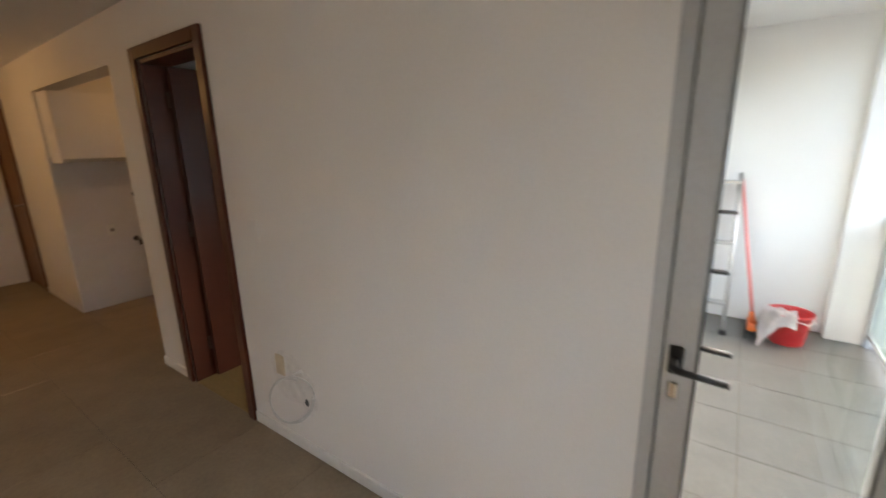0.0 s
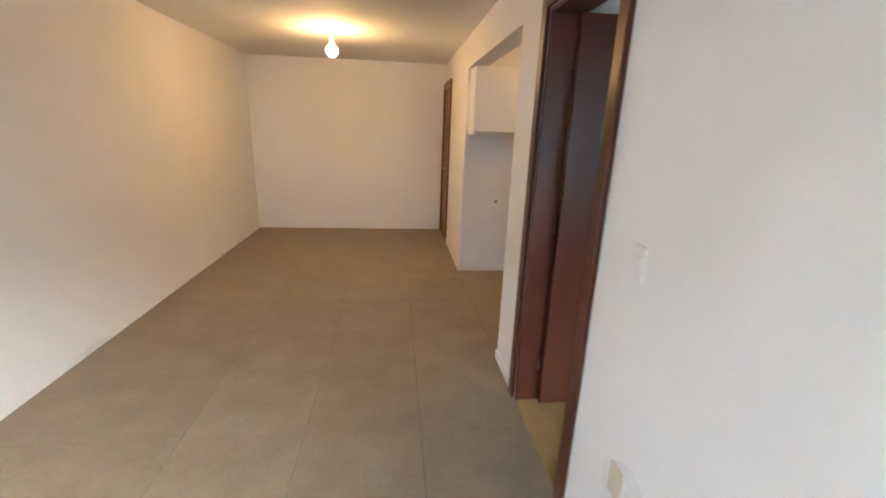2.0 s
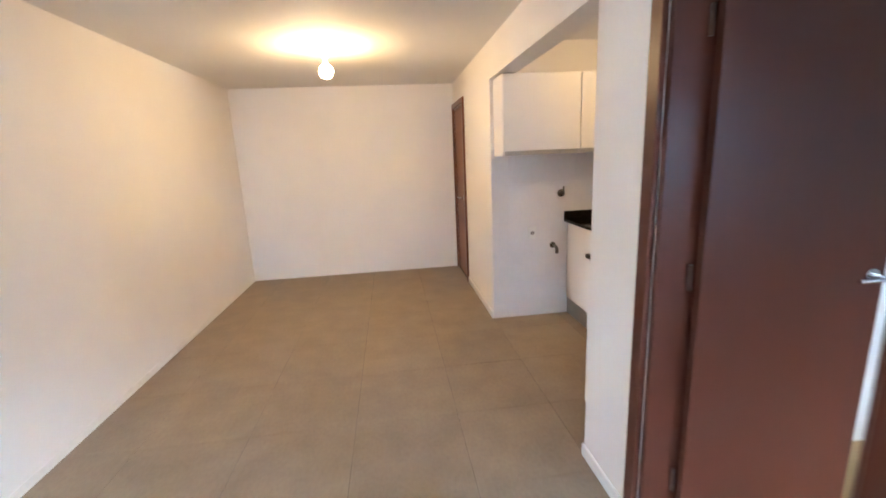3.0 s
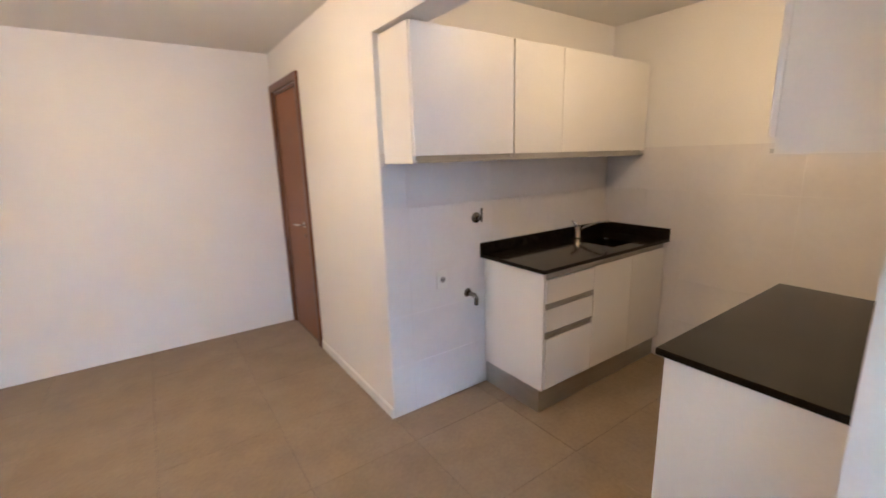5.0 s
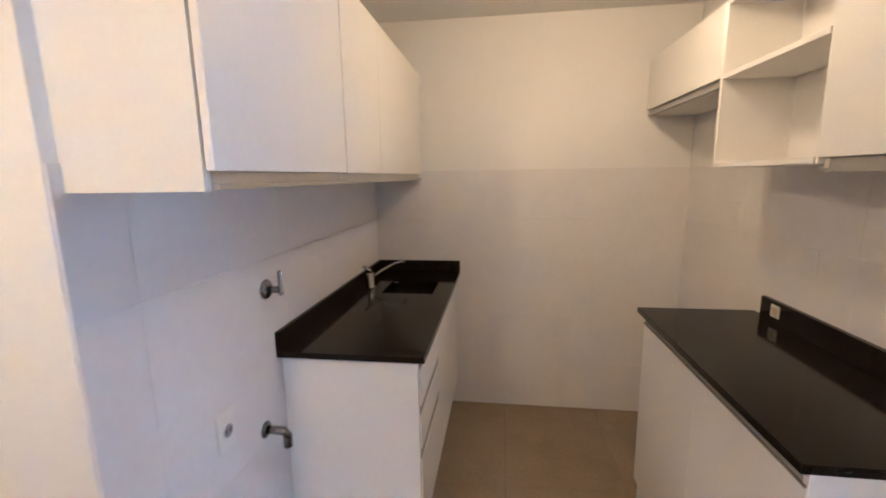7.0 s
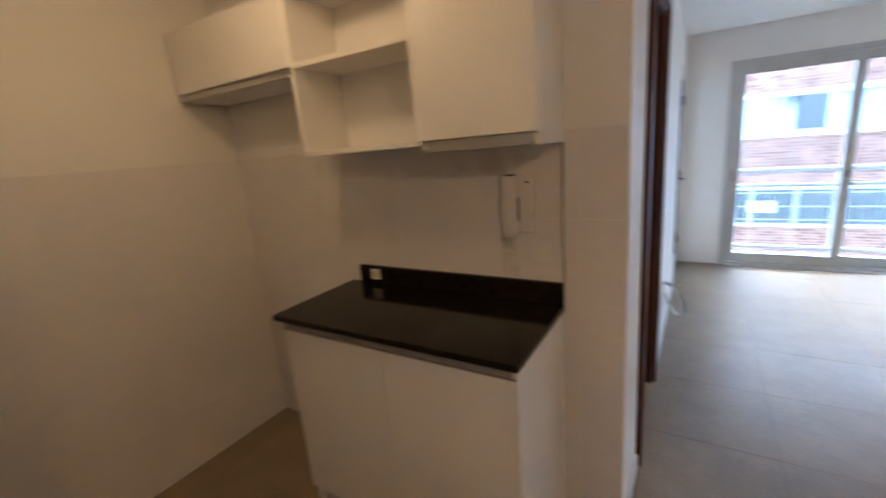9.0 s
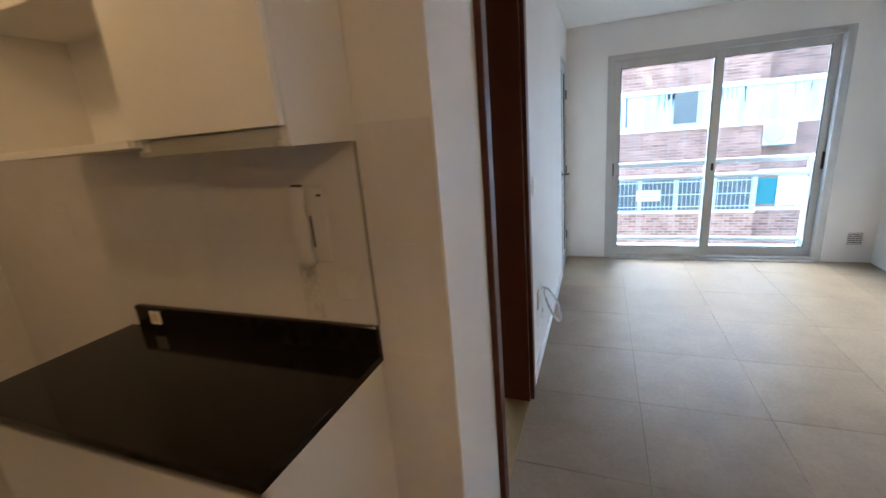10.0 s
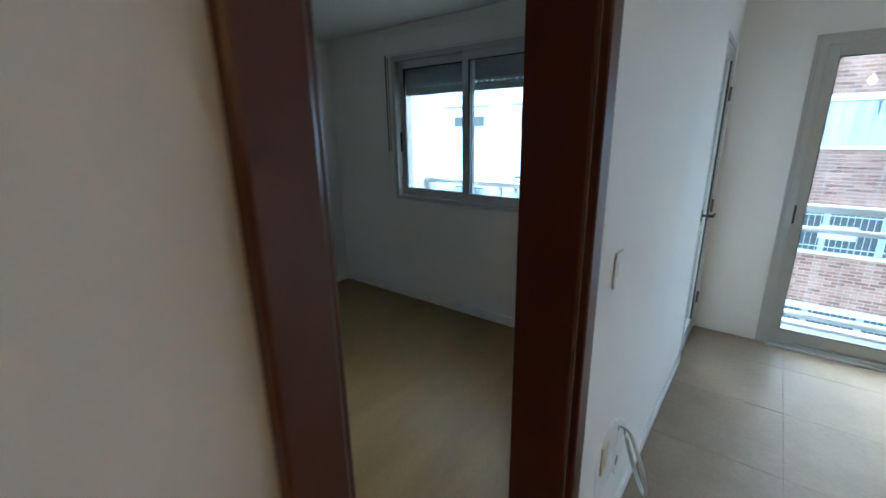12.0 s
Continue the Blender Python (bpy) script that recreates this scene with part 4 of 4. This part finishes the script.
def brick_house():
    Y = -10.0
    h = thing("brick_apartment_house", (-2, Y, -9), "red brick apartment house with white concrete bands", "building")
    part("wall", boxes((-4.66, 4.2, Y - 8, Y, -9, 4.6)), BRICK_L, h)
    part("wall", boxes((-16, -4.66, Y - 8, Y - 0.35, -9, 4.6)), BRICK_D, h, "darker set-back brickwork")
    part("roof", boxes((-16.2, 4.4, Y - 8.2, Y + 0.1, 4.6, 4.8)), CONCRETE, h)
    for s in (-3, -2, -1, 0):
        o = s * 2.53
        # window band, with slabs above and below
        z0, z1 = 1.06 + o, 2.05 + o
        for xa, xb, yy in ((-4.66, 4.2, Y), (-16, -4.66, Y - 0.35)):
            part("slab_band", boxes((xa, xb, yy, yy + 0.10, z1, z1 + 0.14), bev=0.005), CONCRETE, h)
            part("slab_band", boxes((xa, xb, yy, yy + 0.07, z0 - 0.09, z0), bev=0.005), CONCRETE, h)
        if s == 0:
            part("panel", boxes((-4.66, 4.2, Y, Y + 0.035, z0, z1)), WHITEWASH, h, "stained white rendered panel")
            part("panel", boxes((-16, -4.66, Y - 0.35, Y - 0.315, z0, z1)), WHITEWASH, h, "stained white rendered panel")
            rs = random.Random(11)
            for k in range(40):
                x = rs.choice((-2.1, -3.6, -3.9, -5.6, -2.2)) + rs.uniform(-0.25, 0.25)
                if not -4.72 < x < -4.6:
                    yy = Y + 0.036 if x > -4.66 else Y - 0.314
                    part("stain", boxes((x, x + rs.uniform(0.014, 0.05), yy, yy + 0.002, z1 - rs.uniform(0.15, 0.45), z1)), CABLE, h)
            for a, b in ((-2.97, -2.36), (-1.09, -1.04), (-9.2, -8.2)):
                w = part("window", boxes((a, b, Y + 0.036, Y + 0.05, z0 + 0.1, z1 - 0.02)), DARKWIN, h)
        else:
            part("recess", boxes((-4.6, 4.2, Y, Y + 0.02, z0, z1)), DARKWIN, h, "dark glazing")
            for k in range(9):
                x = -4.6 + k * 1.02
                part("window_post", boxes((x - 0.05, x + 0.07, Y + 0.02, Y + 0.07, z0, z1)), WHITEWASH, h)
            bm = bmk()
            for k in range(74):
                x = -4.5 + k * 0.118
                box(bm, x, x + 0.009, Y + 0.092, Y + 0.103, z0, z1)
            for zz in (z0 + 0.12, z0 + 0.5, z1 - 0.1):
                box(bm, -4.6, 4.2, Y + 0.088, Y + 0.108, zz, zz + 0.018)
            part("window_bars", bm, RAIL_W, h, "white security bars")
            part("curtain", boxes((-5.28, -4.68, Y - 0.34, Y - 0.31, z0 + 0.1, z1 - 0.12)), TEAL, h, "teal curtain in a window")
            part("curtain", boxes((-6.3, -5.28, Y - 0.34, Y - 0.31, z0 + 0.05, z1 - 0.05)), LACE, h, "pale net curtain")
            for x in (-5.28, -5.75, -6.3):
                part("window_post", boxes((x - 0.03, x + 0.03, Y - 0.31, Y - 0.27, z0, z1)), RAIL_W, h)
    sg = thing("facade_sign", (-1.77, Y + 0.11, -0.97), "white sign fixed to the window bars", "sign")
    part("board", boxes((-2.11, -1.43, Y + 0.11, Y + 0.13, -1.14, -0.80)), RAIL_W, sg)
    for z in (-0.90, -1.0):
        part("lettering", boxes((-2.03, -1.51, Y + 0.1302, Y + 0.132, z, z + 0.03)), CABLE, sg)
    ac = thing("air_conditioner", (-5.05, Y - 0.1, 0.38), "white outdoor air-conditioning unit on the brick wall", "air conditioner")
    part("casing", boxes((-5.45, -4.62, Y - 0.35, Y + 0.0, 0.38, 1.0), bev=0.02), AC_CASE, ac)
    part("fan_grille", lathe(bmk(), (-4.93, Y + 0.0, 0.69), [(0.25, 0), (0.25, 0.012), (0.22, 0.014), (0.05, 0.02), (0.02, 0.02)], 28, 'y'), SLAT, ac)
    part("bracket", boxes((-5.40, -4.68, Y - 0.35, Y - 0.05, 0.33, 0.38)), DARKWIN, ac)


brick_house()


def white_house():
    Y = -10.5
    h = thing("white_apartment_house", (9, Y, -9), "pale rendered apartment house with small windows", "building")
    part("wall", boxes((4.4, 20, Y - 8, Y, -9, 4.2)), WHITE_WALL, h)
    part("roof", boxes((4.3, 20.2, Y - 8.1, Y + 0.15, 4.2, 4.4)), CONCRETE, h)
    for s in (-2, -1, 0):
        o = s * 2.7
        for a, b, c, e in ((8.56, 10.05, 1.66, 2.02), (6.62, 7.1, 1.62, 2.25), (6.4, 7.3, -0.95, -0.15), (12.0, 13.0, 1.0, 2.1)):
            w = part("window", boxes((a, b, Y, Y + 0.02, c + o, e + o)), DARKWIN, h)
            part("window_sill", boxes((a - 0.1, b + 0.1, Y, Y + 0.12, c + o - 0.07, c + o)), CONCRETE, w)
            part("window_frame", boxes((a, a + 0.05, Y + 0.02, Y + 0.05, c + o, e + o), (b - 0.05, b, Y + 0.02, Y + 0.05, c + o, e + o)), RAIL_W, w)
        for a, b, z in ((8.4, 10.5, 2.40), (8.75, 10.7, -0.22), (6.5, 7.4, 2.40)):
            part("ledge", boxes((a, b, Y, Y + 0.3, z + o, z + o + 0.07)), CONCRETE, h)


white_house()


# ---- tiles: shared pieces with a small chamfer ----
def slab_mesh(name, w, l, t, mat, ch):
    """A flat piece, w by l, with chamfered upper edges; its top lies at z 0."""
    a, b, c, e = w / 2, l / 2, w / 2 - ch, l / 2 - ch
    vs = [(-a, -b, -t), (a, -b, -t), (a, b, -t), (-a, b, -t), (-a, -b, -ch), (a, -b, -ch), (a, b, -ch), (-a, b, -ch), (-c, -e, 0), (c, -e, 0), (c, e, 0), (-c, e, 0)]
    fs = [(0, 3, 2, 1), (8, 9, 10, 11)] + [(i, (i + 1) % 4, 4 + (i + 1) % 4, 4 + i) for i in range(4)] + [(4 + i, 4 + (i + 1) % 4, 8 + (i + 1) % 4, 8 + i) for i in range(4)]
    me = bpy.data.meshes.new(name)
    me.from_pydata(vs, [], fs)
    me.materials.append(mat)
    return me


MESHES = {}


def lay(name, parent, u0, u1, v0, v1, place, mat, gap, t=0.008):
    w, l = round(u1 - u0 - gap, 3), round(v1 - v0 - gap, 3)
    if w < 0.02 or l < 0.02:
        return
    key = (name, w, l, mat.name)
    if key not in MESHES:
        MESHES[key] = slab_mesh(name, w, l, t, mat, 0.0004 if name == "wall_tile" else 0.0005)
    ob = new(name, MESHES[key])
    ob.parent = parent
    ob.matrix_basis = place((u0 + u1) / 2, (v0 + v1) / 2)


def cuts(lo, hi, first, step):
    """Joint lines between lo and hi on a grid through first."""
    k = math.ceil((lo - first) / step + 0.05)
    out = [lo]
    while first + k * step < hi - 0.01:
        out.append(first + k * step)
        k += 1
    return out + [hi]


TX, TY = 0.590, 0.570
rt = random.Random(7)


def flat_place(z):
    def at(u, v):
        return pose(u, v, z + rt.uniform(-0.0004, 0.0004), rt.uniform(-0.06, 0.06), rt.uniform(-0.06, 0.06), 0)
    return at


for x0, x1, y0, y1 in ((W_LIV, 0.0, S_LIV, BACK), (0.0, 1.955, 3.82, 5.675)):
    cx, cy = cuts(x0, x1, -0.567, TX), cuts(y0, y1, 2.0, TY)
    for a, b in zip(cx, cx[1:]):
        for c, d in zip(cy, cy[1:]):
            lay("floor_tile", floor_main, a, b, c, d, flat_place(0.0), TILE_F, 0.0024)
lay("floor_tile", floor_main, 0.0, 0.06, 0.03, 0.58, flat_place(0.0), TILE_F, 0.002)
for x0, x1, y0, y1 in ((0.075, 3.2, -0.58, 0.65), (W_LIV, 0.075, -0.58, -0.23)):
    cx, cy = cuts(x0, x1, 0.4, 0.4), cuts(y0, y1, 0.3, 0.4)
    for a, b in zip(cx, cx[1:]):
        for c, d in zip(cy, cy[1:]):
            lay("balcony_tile", floor_balc, a, b, c, d, flat_place(-0.010), TILE_B, 0.004)

# kitchen wall tiles, up to 1.52 m
rows = [0.0, 0.31, 0.615, 0.92, 1.225, 1.52]


def wall_place(n, c):
    if n == 'y-':
        return lambda u, v: pose(u, c, v, 90, 0, 0)
    if n == 'y+':
        return lambda u, v: pose(u, c, v, -90, 0, 0)
    return lambda u, v: pose(c, u, v, 90, 0, -90)


for parent, n, c, lo, hi in ((wall_kn, 'y-', 5.6602, 0.15, 1.955), (wall_ks, 'y+', 3.821, 0.15, 1.955), (wall_ke, 'x-', 1.949, 3.822, 5.660)):
    cu = cuts(lo, hi, 0.15 if n != 'x-' else 5.660, 0.605)
    for a, b in zip(cu, cu[1:]):
        for z0, z1 in zip(rows, rows[1:]):
            lay("wall_tile", parent, a, b, z0, z1, wall_place(n, c), TILE_W, 0.0005)
for n, c in (('y-', 5.660), ('y+', 3.8225)):
    for z0, z1 in zip(rows, rows[1:]):
        lay("wall_tile", wall_east, 0.004, 0.15, z0, z1, wall_place(n, c), TILE_W, 0.0005)
